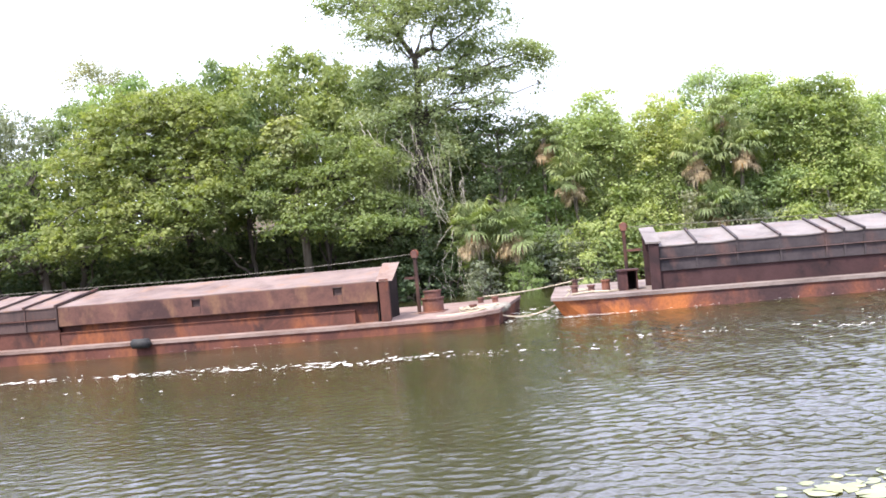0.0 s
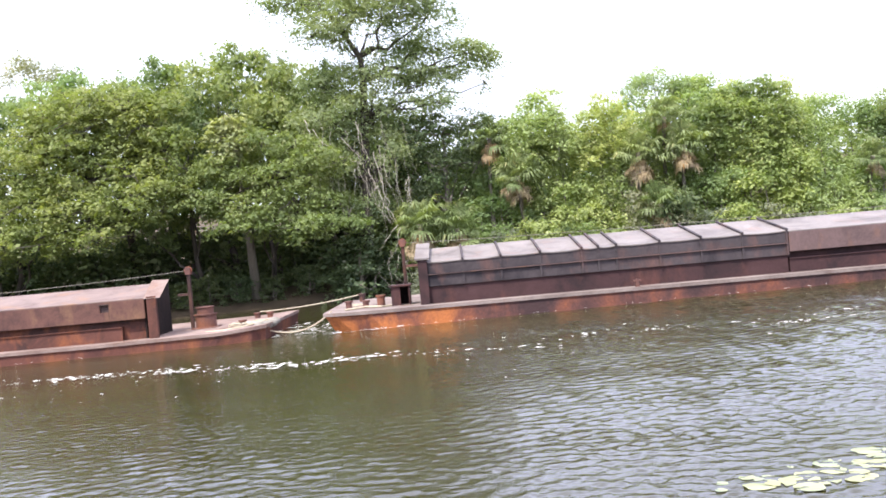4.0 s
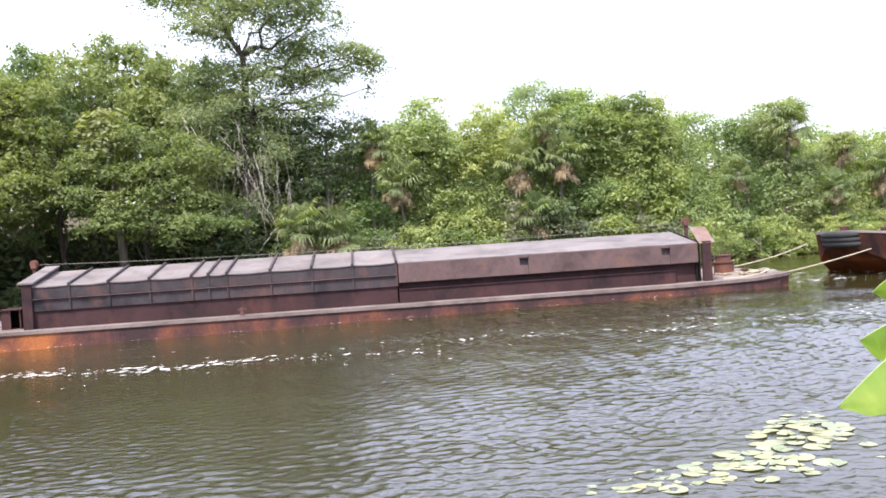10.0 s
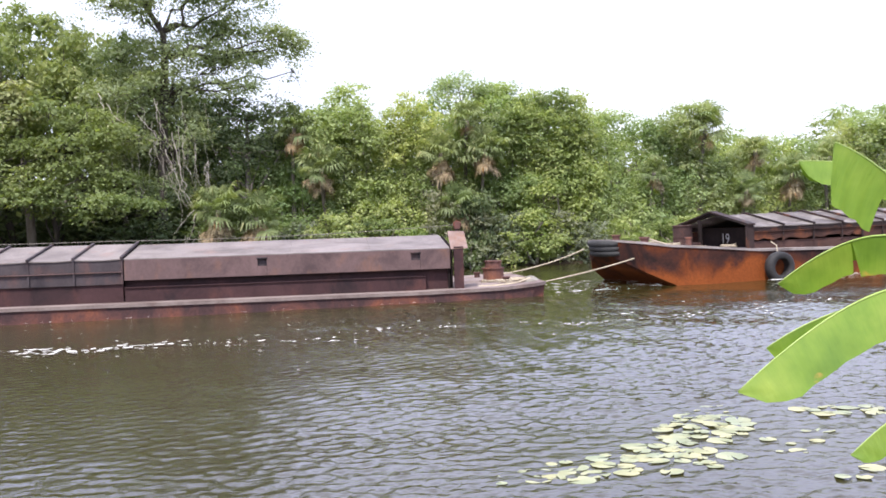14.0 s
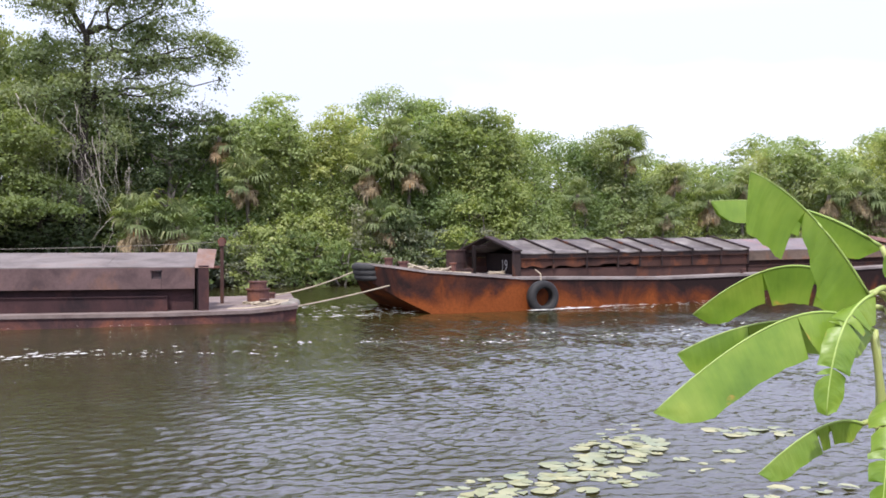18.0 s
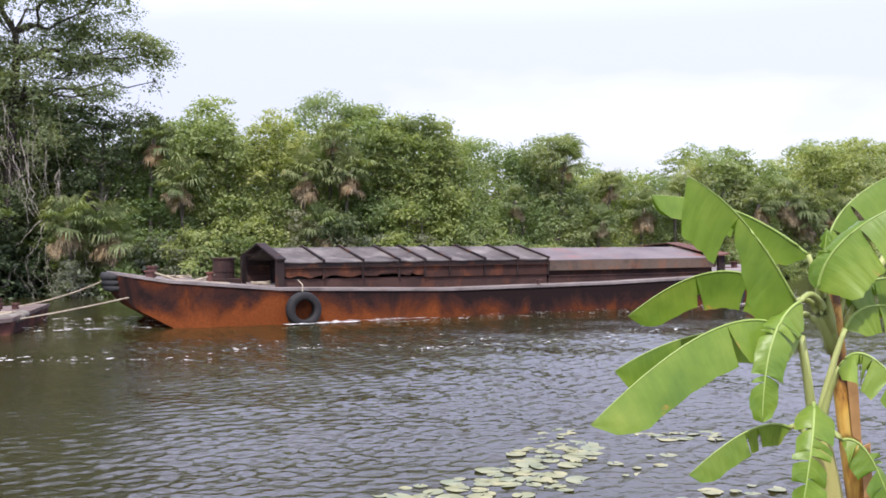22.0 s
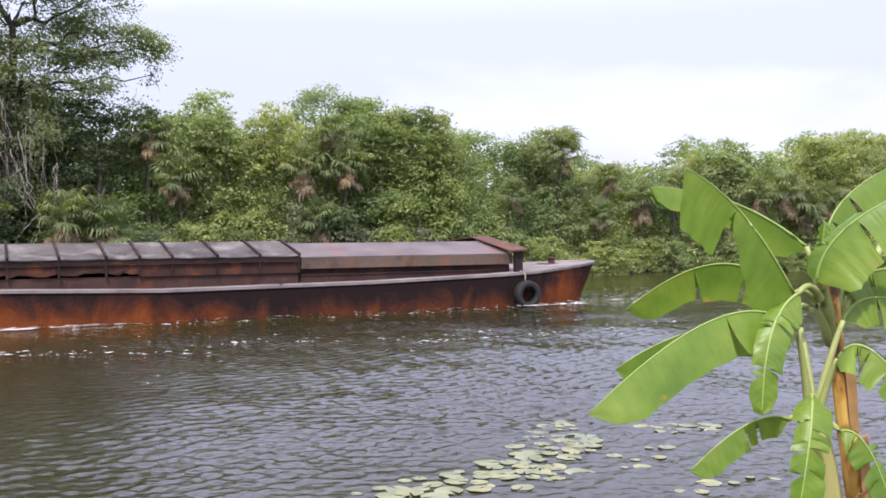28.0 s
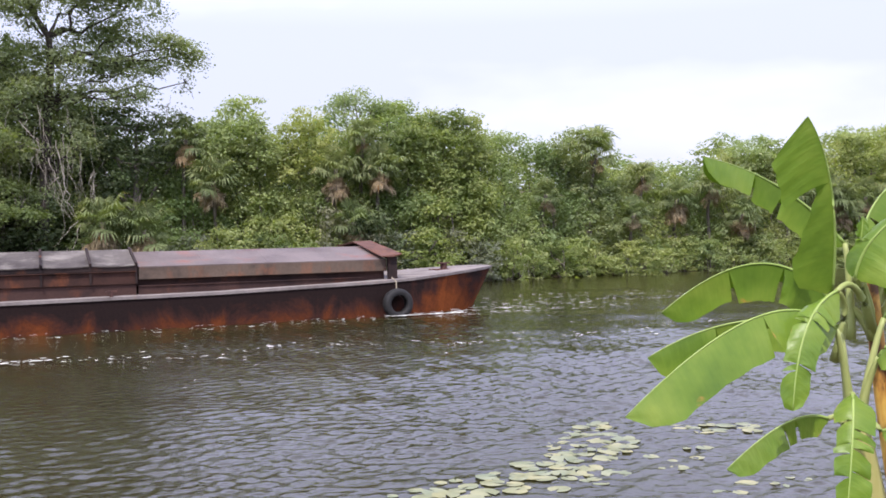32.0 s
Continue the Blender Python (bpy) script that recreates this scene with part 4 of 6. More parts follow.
bushy = [k for k in shrubs if k[0] in ("light", "bright")]
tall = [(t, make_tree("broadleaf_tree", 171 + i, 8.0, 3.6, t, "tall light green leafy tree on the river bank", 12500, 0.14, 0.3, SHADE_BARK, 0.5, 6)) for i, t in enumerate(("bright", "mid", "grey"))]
for x, y, h, w, k in ((-25, 48.5, 11.4, 1.1, 0), (-22.6, 48.0, 11.6, 1.1, 2), (-19.4, 50.5, 12.0, 1.1, 1), (-15.6, 51, 12.8, 1.2, 0), (-11.4, 51, 12.9, 1.2, 1), (-8.2, 50.6, 13.3, 1.2, 1), (-5.0, 50.6, 13.2, 1.1, 1), (-2.6, 51.2, 12.2, 0.9, 1), (-9.8, 48.8, 11.0, 0.8, 1), (-6.0, 49.0, 11.0, 0.8, 1), (-2.8, 49.4, 10.2, 0.7, 1), (0.6, 50.4, 9.6, 0.8, 1), (-29, 49, 11, 1.2, 0)):
    put(tall[k][1], x, y, ground_height(x, y) - 0.1, rng0.uniform(0, 360), w, h / 8)
wood(1, 62, 3.4, 6.2, 0.93, kinds, 0.8)
wood(0, 66, 5.0, 9.5, 0.93, kinds, 1.5)
wood(1, 5, 2.7, 1.8, 0.66, kinds, 0.8)
wood(-1.5, 62, 1.5, 0.1, 0.34, shrubs, 0.5)
wood(24, 62, 1.7, -0.5, 0.3, bushy, 0.3)
# Low bushes in the dark tint, which adds shade beneath the dome tree.
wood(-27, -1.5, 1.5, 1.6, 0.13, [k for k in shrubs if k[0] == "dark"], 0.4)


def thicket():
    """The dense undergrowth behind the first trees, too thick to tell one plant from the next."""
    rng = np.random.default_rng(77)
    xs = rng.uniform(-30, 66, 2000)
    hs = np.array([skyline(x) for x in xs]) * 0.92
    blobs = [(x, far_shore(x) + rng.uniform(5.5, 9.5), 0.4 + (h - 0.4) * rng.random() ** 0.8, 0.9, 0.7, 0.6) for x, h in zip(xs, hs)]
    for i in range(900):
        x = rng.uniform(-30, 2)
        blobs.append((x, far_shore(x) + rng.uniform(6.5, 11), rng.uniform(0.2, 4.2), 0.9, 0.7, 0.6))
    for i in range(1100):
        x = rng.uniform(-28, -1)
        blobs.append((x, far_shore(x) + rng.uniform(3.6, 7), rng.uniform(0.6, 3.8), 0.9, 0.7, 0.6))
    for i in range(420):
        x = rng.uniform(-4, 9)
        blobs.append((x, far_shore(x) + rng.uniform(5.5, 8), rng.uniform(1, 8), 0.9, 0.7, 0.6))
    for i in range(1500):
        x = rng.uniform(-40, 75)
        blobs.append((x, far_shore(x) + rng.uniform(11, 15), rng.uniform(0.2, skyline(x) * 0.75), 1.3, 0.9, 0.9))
    # Darkest leaf tint: the shade inside the wood is put into this colour.
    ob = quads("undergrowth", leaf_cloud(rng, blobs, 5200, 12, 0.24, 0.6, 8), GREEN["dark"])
    tagged(ob, "dense undergrowth between the trees, inner shade put into its dark leaves", "undergrowth", kind="stuff")


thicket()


def fan(rng, base, way, stalk, r, droop):
    """A fan palm leaf: stalk, then bent pointed segments round its end; quads only."""
    base, way = Vector(base), Vector(way).normalized()
    side = way.cross(Vector((0, 0, 1)))
    side = side.normalized() if side.length > 0.05 else Vector((1, 0, 0))
    side = (side + way.cross(side) * rng.uniform(-0.5, 0.5)).normalized()
    out, hub = [], base + way * stalk
    hub.z -= droop * stalk * 0.5
    out += [base - side * 0.015, base + side * 0.015, hub + side * 0.012, hub - side * 0.012]
    n = 19
    for i in range(n):
        a = (i / (n - 1) - 0.5) * 4.4 + rng.uniform(-0.06, 0.06)
        d = (way * math.cos(a) + side * math.sin(a)).normalized()
        ln = r * (0.72 + 0.28 * math.cos(a * 0.6)) * rng.uniform(0.75, 1.1)
        mid = hub + d * ln * 0.6 - Vector((0, 0, ln * 0.05))
        tip = mid + (d * 0.55 - Vector((0, 0, 0.45 + droop))).normalized() * ln * rng.uniform(0.35, 0.6)
        cross = d.cross(way.cross(side)).normalized() * ln * 0.05
        out += [hub - cross * 0.2, hub + cross * 0.2, mid + cross, mid - cross, mid - cross, mid + cross, tip + cross * 0.1, tip - cross * 0.1]
    return out


def palm(seed, x, y, z, top, scale, label, dead=9, live=34, long=1.0):
    rng = random.Random(seed)
    t = empty("fan_palm", label, "palm", "fan palms")
    head = Vector((rng.uniform(-0.4, 0.4), -0.75, top - z))
    link("trunk", *tube([(0, 0, -0.3), (head.x * 0.4 + 0.1, -0.05, head.z * 0.35), (head.x * 0.7, -0.2, head.z * 0.7), tuple(head)], [0.13, 0.11, 0.10, 0.11], 8), BARK, t, smooth=True)
    green, brown = [], []
    for i in range(live):
        a, el = i * 2.4 + rng.uniform(-0.5, 0.5), -0.35 + 1.75 * ((i + 0.5) / live) + rng.uniform(-0.15, 0.15)
        way = (math.cos(a) * math.cos(el), math.sin(a) * math.cos(el), math.sin(el))
        green += fan(rng, head, way, rng.uniform(0.25, 0.75) * scale, rng.uniform(0.35, 0.72) * scale, rng.uniform(0.0, 0.3) + rng.uniform(0.2, 0.6) * max(0, 0.5 - el))
    for i in range(int(dead * 2.2)):
        a = i * 2.4 + rng.uniform(-0.4, 0.4)
        way = (math.cos(a) * 0.7, math.sin(a) * 0.7, rng.uniform(-1.2, -0.3))
        brown += fan(rng, head - Vector((0, 0, rng.uniform(0.05, 0.35))), way, rng.uniform(0.15, 0.5) * scale * long, rng.uniform(0.25, 0.48) * scale * long, rng.uniform(0.4, 1.2))
    quads("fronds", np.array([tuple(v) for v in green]), GREEN["palm"], t)
    if brown:
        quads("dead_skirt", np.array([tuple(v) for v in brown]), DEAD, t)
    t.location = (x, y, z)


def face(x, z):
    """How far off the overgrown front of the wood stands at a height."""
    return far_shore(x) + 0.1 + 0.27 * z


for i, (x, zt, s, dead) in enumerate(((14.4, 5.9, 1.15, 12), (12.4, 5.8, 1.2, 12), (5.0, 7.2, 1.1, 10), (6.8, 5.2, 1.2, 9), (1.9, 3.4, 1.2, 14), (3.6, 3.0, 1.25, 11), (13.2, 3.2, 1.1, 9), (13.6, 7.4, 1.0, 3),
                                      (35.5, 5.2, 1.1, 12), (37.2, 3.4, 1.1, 10), (47.4, 4.9, 1.3, 14), (26.9, 6.9, 1.2, 3), (24.0, 4.6, 0.9, 5), (43.0, 4.2, 1.1, 9), (30.5, 5.6, 0.9, 8), (51.0, 5.0, 1.1, 8), (33.4, 4.3, 1.2, 12), (39.6, 4.5, 1.1, 12), (41.6, 4.7, 1.3, 14), (43.6, 3.6, 1.2, 12), (45.4, 4.3, 1.1, 14), (29.6, 3.5, 0.9, 9))):
    if x > 4.5:
        d = (face(x, zt) - 0.75) / (far_shore(x) - 1.4)
        x, zt, s = x * d, 2.3 + (zt - 2.3) * d, s * d
        y = face(x, zt) - 0.75
    else:
        y = far_shore(x) - (2.0 if zt < 4.2 else 1.2)
    palm(300 + i, x, y, ground_height(x, y), zt, s * 1.2, "fan palm with green fronds over a brown dead skirt" if dead > 4 else "fan palm with upright green fronds", dead, long=1.1 if x < 4.5 else 1.0)
    if zt < 6.2 and x < 18:
        h = max(1.5, zt - 1.75 * s)
        g = ground_height(x, y - 1.25)
        put(rng0.choice(shrubs)[1], x + rng0.uniform(-0.3, 0.3), y - 1.25, g, rng0.uniform(0, 360), min(0.9, (h - g) / 3.6), (h - g) / 3)
for k in kinds + shrubs + tall:
    discard(k[1])


# thin flat-topped trees that rise behind the others
def airy_tree(seed, x, y, top, r, tint):
    rng = np.random.default_rng(seed)
    t = empty("thin_tree", "thin flat-topped tree with sparse airy foliage", "tree", "trees of the far bank")
    z = ground_height(x, y)
    h = top - z
    line = wander(rng, (0, 0, -0.3), (0, 0, h * 0.86), 7, 0.1)
    link("trunk", *tube(line, [0.12 - 0.012 * i for i in range(8)], 7), BARK, t, smooth=True)
    blobs = []
    for i in range(9):
        a, q = i * 2.4, r * (0.25 + 0.75 * (i / 9) ** 0.6)
        b = (math.cos(a) * q, math.sin(a) * q * 0.7, h * rng.uniform(0.9, 0.98), r * 0.34, r * 0.3, 0.28)
        blobs.append(b)
        link("limb", *tube(wander(rng, line[5], b[:3], 5, 0.1), [0.05, 0.042, 0.035, 0.028, 0.02, 0.01], 5), BARK, t, smooth=True)
    quads("crown", leaf_cloud(rng, boughs(rng, blobs, 4), 200, 12, 0.15, back=0, air=0.8), GREEN[tint], t)
    t.location = (x, y, z)


airy_tree(31, -19.7, 56.0, 15.6, 1.9, "grey")
airy_tree(32, 15.0, 50.5, 10.6, 1.7, "pale")
airy_tree(33, 17.2, 51.0, 10.3, 1.2, "bright")


# ---- single trees of the far bank, bough by bough ----
def bough_tree(name, label, seed, x, y, trunk, boughs4, tint, dense, size=0.14, deep=1.0, sub=6, air=0.1, back=6, bark=None, limbs=True, small=(0.32, 0.55), lean=0.0, full=1.25):
    """A tree from its boughs, each with its place along the bank, height, spread and thickness. lean: how far lower boughs reach out over the water."""
    rng = np.random.default_rng(seed)
    t = empty(name, label, "tree", "trees of the far bank")
    z = ground_height(x, y)
    top = max(b[1] for b in boughs4)
    blobs = [(bx - x, rng.uniform(-deep, deep * 0.6) - lean * (1 - bz / top), bz - z - 0.1 * r, r * 1.1, r * 0.95, max(rz * full, 0.5 * r)) for bx, bz, r, rz in boughs4]
    line = [Vector(p) - Vector((x, y, z)) for p in trunk]
    n = len(line)
    link("trunk", *tube(line, [0.30 - 0.24 * i / (n - 1) if limbs else 0.12 for i in range(n)], 9), bark or BARK, t, smooth=True)
    for b in blobs if limbs else ():
        start = min(line[1:], key=lambda p: (p - Vector(b[:3]) + Vector((0, 0, 1.2))).length)
        link("limb", *tube(wander(rng, start, b[:3], 6, 0.2), [0.10, 0.085, 0.07, 0.058, 0.045, 0.032, 0.02], 6), bark or BARK, t, smooth=True)
        for q in range(3):
            e = np.array(b[:3]) + rng.normal(size=3) * np.array(b[3:6]) * 0.7
            link("branch", *tube(wander(rng, b[:3], tuple(e), 4, 0.12), [0.032, 0.026, 0.02, 0.014, 0.007], 4), bark or BARK, t)
    area = sum(b[3] * (b[3] + b[5]) for b in blobs)
    quads("crown", leaf_cloud(rng, boughs(rng, blobs, sub, 0.3, small), int(dense * area), 14, size, back=back, air=air), GREEN[tint], t)
    t.location = (x, y, z)
    return t


# the tall spreading tree
UPPER = [(-4.1, 15.3, 1.4, 0.4), (-2.3, 15.5, 1.9, 0.6), (0.1, 16.0, 2.2, 0.8), (2.3, 15.5, 1.9, 0.7), (-1.3, 14.4, 1.6, 0.5), (0.8, 14.4, 1.9, 0.7), (3.1, 14.0, 1.6, 0.7), (-2.8, 13.3, 1.1, 0.4), (-1.7, 13.0, 1.0, 0.6), (1.5, 12.6, 1.4, 0.6), (3.2, 12.4, 1.3, 0.5), (4.9, 11.9, 1.2, 0.4), (5.9, 11.5, 0.7, 0.4), (5.8, 10.5, 0.3, 0.8)]
LOWER = [(3.9, 11.2, 0.8, 0.3), (-1.0, 11.5, 1.1, 0.5), (0.7, 11.0, 1.4, 0.6), (2.4, 10.6, 1.4, 0.6), (-2.7, 11.1, 1.0, 0.4), (3.2, 9.5, 0.8, 0.3), (1.5, 9.5, 1.3, 0.5), (-0.6, 9.7, 1.3, 0.5), (-2.0, 10.1, 1.1, 0.4), (-3.2, 9.2, 1.0, 0.4), (-1.3, 8.5, 1.3, 0.6), (0.5, 8.2, 1.1, 0.6), (-2.0, 6.9, 1.0, 0.6), (-0.4, 6.5, 0.7, 0.8), (-0.9, 5.2, 0.7, 0.8), (-1.0, 4.0, 0.8, 0.8), (-2.7, 5.6, 0.8, 0.6), (0.7, 6.8, 0.8, 0.7)]
bough_tree("tall_tree", "tall grey-barked spreading tree with thin airy crown", 5, -0.8, 48.0,
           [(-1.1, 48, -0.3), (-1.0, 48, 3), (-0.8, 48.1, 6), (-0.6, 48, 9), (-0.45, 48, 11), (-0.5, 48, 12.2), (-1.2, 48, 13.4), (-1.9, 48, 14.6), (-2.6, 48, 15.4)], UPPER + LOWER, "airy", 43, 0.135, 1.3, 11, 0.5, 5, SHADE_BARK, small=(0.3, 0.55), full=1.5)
# the broad dome that hangs over the water
rng1 = np.random.default_rng(17)
dome = []
for i in range(62):
    u, v = -1 + 2 * ((i * 0.618) % 1.0), ((i + 0.5) / 62)
    z = 3.9 + 7.4 * v
    half = 5.4 * math.sqrt(max(0.05, 1 - ((z - 5.6) / 6.0) ** 2))
    if z < 5.0 and u > 0.1:
        continue
    dome.append((-13.3 + half * u * 0.9, z + rng1.uniform(-0.3, 0.3), rng1.uniform(0.95, 1.6), rng1.uniform(0.38, 0.6)))
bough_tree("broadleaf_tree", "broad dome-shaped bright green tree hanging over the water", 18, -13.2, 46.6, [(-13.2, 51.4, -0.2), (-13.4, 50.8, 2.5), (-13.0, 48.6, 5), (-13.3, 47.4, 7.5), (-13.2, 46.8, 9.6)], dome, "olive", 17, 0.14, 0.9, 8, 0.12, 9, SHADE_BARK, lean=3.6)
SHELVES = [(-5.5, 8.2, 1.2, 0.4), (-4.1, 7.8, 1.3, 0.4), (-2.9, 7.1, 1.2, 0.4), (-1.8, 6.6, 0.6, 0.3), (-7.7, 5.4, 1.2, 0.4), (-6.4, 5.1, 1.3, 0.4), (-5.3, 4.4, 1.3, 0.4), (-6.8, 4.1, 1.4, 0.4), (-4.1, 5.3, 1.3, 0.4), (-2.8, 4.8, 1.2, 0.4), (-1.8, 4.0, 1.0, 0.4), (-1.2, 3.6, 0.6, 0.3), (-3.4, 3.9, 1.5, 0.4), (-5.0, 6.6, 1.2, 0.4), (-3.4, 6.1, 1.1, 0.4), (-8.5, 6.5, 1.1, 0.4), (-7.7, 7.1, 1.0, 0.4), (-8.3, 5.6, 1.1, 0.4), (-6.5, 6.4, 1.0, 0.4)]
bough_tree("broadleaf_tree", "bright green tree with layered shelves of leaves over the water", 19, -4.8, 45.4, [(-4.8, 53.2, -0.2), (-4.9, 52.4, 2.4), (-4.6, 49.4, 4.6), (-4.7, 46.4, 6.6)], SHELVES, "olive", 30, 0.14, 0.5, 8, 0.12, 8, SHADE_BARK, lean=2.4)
bough_tree("broadleaf_tree", "slim pale green tree with large soft leaves", 20, -6.9, 45.6, [(-6.9, 48.5, -0.3), (-6.9, 47.6, 4), (-7.0, 46.4, 8.2)], [(-6.8, 9.2, 0.7, 0.4), (-7.3, 8.6, 0.8, 0.5), (-6.6, 8.1, 0.8, 0.4), (-7.5, 7.6, 0.8, 0.4)], "airy", 32, 0.22, 0.5, 5, 0.1, 6)
bough_tree("broadleaf_tree", "grey-green leafy tree low over the water", 21, -19.6, 45.8, [(-19.6, 47, -0.3), (-19.6, 46.2, 3), (-19.7, 45.9, 7.6)], [(-19.7, 8.1, 1.5, 0.7), (-19.1, 6.7, 1.6, 0.7), (-20.2, 6.0, 1.5, 0.7), (-19.3, 4.6, 1.6, 0.6), (-20.4, 4.1, 1.5, 0.5), (-18.3, 3.8, 1.0, 0.4), (-22.4, 7.2, 1.6, 0.7), (-22.6, 5.0, 1.6, 0.7)], "mid", 22, 0.16, 0.7, 6, 0.12, 8, SHADE_BARK, lean=1.2)
# Its dark tint puts the shade behind the palms into the leaves.
bough_tree("broadleaf_tree", "dark green shaded tree behind the palms", 22, 3.4, 48.6, [(3.4, 49, 0), (3.3, 49, 4), (3.4, 49, 8)], [(2.0, 8.4, 1.1, 0.8), (3.4, 8.3, 1.3, 0.8), (4.9, 8.4, 1.1, 0.6), (2.4, 6.8, 1.5, 0.8), (4.0, 6.5, 1.1, 0.8), (1.2, 7.2, 1.0, 0.8), (1.4, 5.4, 1.2, 0.8), (5.6, 7.2, 0.9, 0.7)], "dark", 24, 0.16, 0.6, 6, 0.15, 8)
rng2 = np.random.default_rng(29)
# Understorey leaves take the dark tint, so the cavity's shade is in their colour.
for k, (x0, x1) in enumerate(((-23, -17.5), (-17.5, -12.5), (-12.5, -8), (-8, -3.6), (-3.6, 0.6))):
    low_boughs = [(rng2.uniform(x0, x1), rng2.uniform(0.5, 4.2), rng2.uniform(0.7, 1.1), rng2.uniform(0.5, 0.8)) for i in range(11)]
    bough_tree("understorey_tree", "understorey tree beneath the overhanging crowns, shade put into its dark leaves", 140 + k, (x0 + x1) / 2, 50.2, [((x0 + x1) / 2, 50.2, 0), ((x0 + x1) / 2, 50.1, 1.5), ((x0 + x1) / 2, 50.0, 2.6)], low_boughs, "dark", 13, 0.17, 0.6, 5, 0.15, 10, SHADE_BARK, limbs=False)
HUMPS = (("tree column overgrown with climbing vines", 23, 8.3, "light", [(8.5, 9.3, 0.8, 0.5), (7.9, 8.9, 0.8, 0.6), (8.9, 8.3, 0.6, 0.6), (8.2, 7.7, 1.2, 0.7), (8.4, 6.6, 1.4, 0.8), (6.8, 8.2, 0.9, 0.5), (7.2, 7.2, 1.0, 0.6), (9.5, 7.0, 0.8, 0.7)]),
         ("rounded tree smothered in climbing vines", 24, 11.5, "light", [(11.6, 8.5, 0.9, 0.6), (11.1, 7.8, 0.8, 0.6), (12.4, 7.8, 0.8, 0.6), (11.0, 6.8, 1.0, 0.7), (12.1, 6.9, 0.9, 0.6), (10.4, 6.0, 0.9, 0.6)]),
         ("large rounded green tree draped with vines", 25, 19.2, "mid", [(18.2, 8.7, 1.0, 0.4), (19.4, 8.8, 1.0, 0.5), (20.2, 8.1, 1.1, 0.6), (18.7, 7.7, 1.3, 0.6), (20.6, 6.9, 1.1, 0.8), (19.4, 6.3, 1.4, 0.8), (20.8, 5.4, 1.1, 0.8), (18.1, 6.3, 1.0, 0.7), (16.8, 7.7, 1.1, 0.6), (16.4, 6.6, 1.1, 0.7), (17.4, 5.2, 1.3, 0.7)]),
         ("pale drooping tree above the low wood", 26, 27.6, "pale", [(27.2, 8.1, 0.9, 0.5), (28.3, 7.8, 0.9, 0.5), (26.4, 7.2, 0.8, 0.6), (27.6, 6.9, 1.0, 0.8), (28.6, 6.6, 0.8, 0.8)]),
         ("rounded light green tree above the low wood", 27, 41.2, "light", [(41.0, 7.8, 1.3, 0.5), (39.6, 7.2, 1.2, 0.5), (42.6, 7.3, 1.2, 0.5), (40.6, 6.4, 1.4, 0.7), (42.2, 6.2, 1.3, 0.7)]),
         ("flat-topped light green tree above the low wood", 28, 49.5, "light", [(47.6, 8.2, 1.5, 0.4), (49.8, 8.4, 1.5, 0.4), (52.0, 8.6, 1.5, 0.4), (48.8, 7.2, 1.3, 0.5), (51.0, 7.2, 1.4, 0.5), (54.2, 8.5, 1.4, 0.4)]))
for words, seed, x, tint, parts4 in HUMPS:
    top = max(b[1] for b in parts4)
    bough_tree("broadleaf_tree", words, seed, x, 47.6, [(x, 49.6, 0), (x, 49.2, top * 0.4), (x, 48.6, top * 0.75)], parts4, tint, 30, 0.15, 0.7, 9, 0.1, 8, limbs=False)


# the overgrown front of the wood: shrubs and climbers one over the other from the water to the treetops
rng3 = np.random.default_rng(83)
x0 = 4.2
for k, tint in enumerate(("bright", "light", "light", "bright", "bright", "light", "light", "pale", "light", "light", "pale", "light", "light", "pale", "light")):
    x1 = x0 + (3.4 if x0 < 40 else 4.6)
    mounds, z = [], 0.9
    while z < skyline((x0 + x1) / 2) - 0.35:
        for q in range(3):
            x = x0 + (x1 - x0) * (q + rng3.uniform(-0.1, 1.1)) / 3
            mounds.append((x, z + rng3.uniform(-0.4, 0.4), face(x, z) + rng3.uniform(-0.6, 0.5), rng3.uniform(0.55, 1.05)))
        z += 0.82
    mid_x = (x0 + x1) / 2
    mass = empty("climber_thicket", "%s green wall of shrubs and climbers over the bank" % {"bright": "bright", "light": "light", "pale": "pale"}[tint], "shrub", "overgrown front of the wood")
    y = face(mid_x, 0)
    blobs = [(a - mid_x, c - y, b, r * 1.15, r * 0.9, r * 0.8) for a, b, c, r in mounds]
    for b in blobs[1::4]:
        link("stem", *tube(wander(rng3, (b[0] * 0.7, 0.8, 0), (b[0], b[1] + 0.4, b[2]), 5, 0.12), [0.06, 0.055, 0.05, 0.04, 0.03, 0.02], 5), BARK, mass)
    area = sum(b[3] * (b[3] + b[5]) for b in blobs)
    quads("leaves", leaf_cloud(rng3, boughs(rng3, blobs, 7, 0.15, (0.28, 0.55)), int((27 if x0 < 30 else 20) * area), 14, (0.15, 0.17, 0.135)[k % 3], 0.8, 5, 0.25), GREEN[tint], mass)
    mass.location = (mid_x, y, 0)
    x0 = x1


def bare(name, label, lines, mat=None):
    t = empty(name, label, "branch")
    for pts, r in lines:
        rr = np.random.default_rng(int(abs(pts[0][0] * 100)))
        p = []
        for a, b in zip(pts, pts[1:]):
            p += wander(rr, a, b, 4, 0.05)[:-1]
        p.append(pts[-1])
        link("branch", *tube(p, [r * 0.62 * (1 - 0.7 * i / len(p)) for i in range(len(p))], 5), mat or PALE_BARK, t)


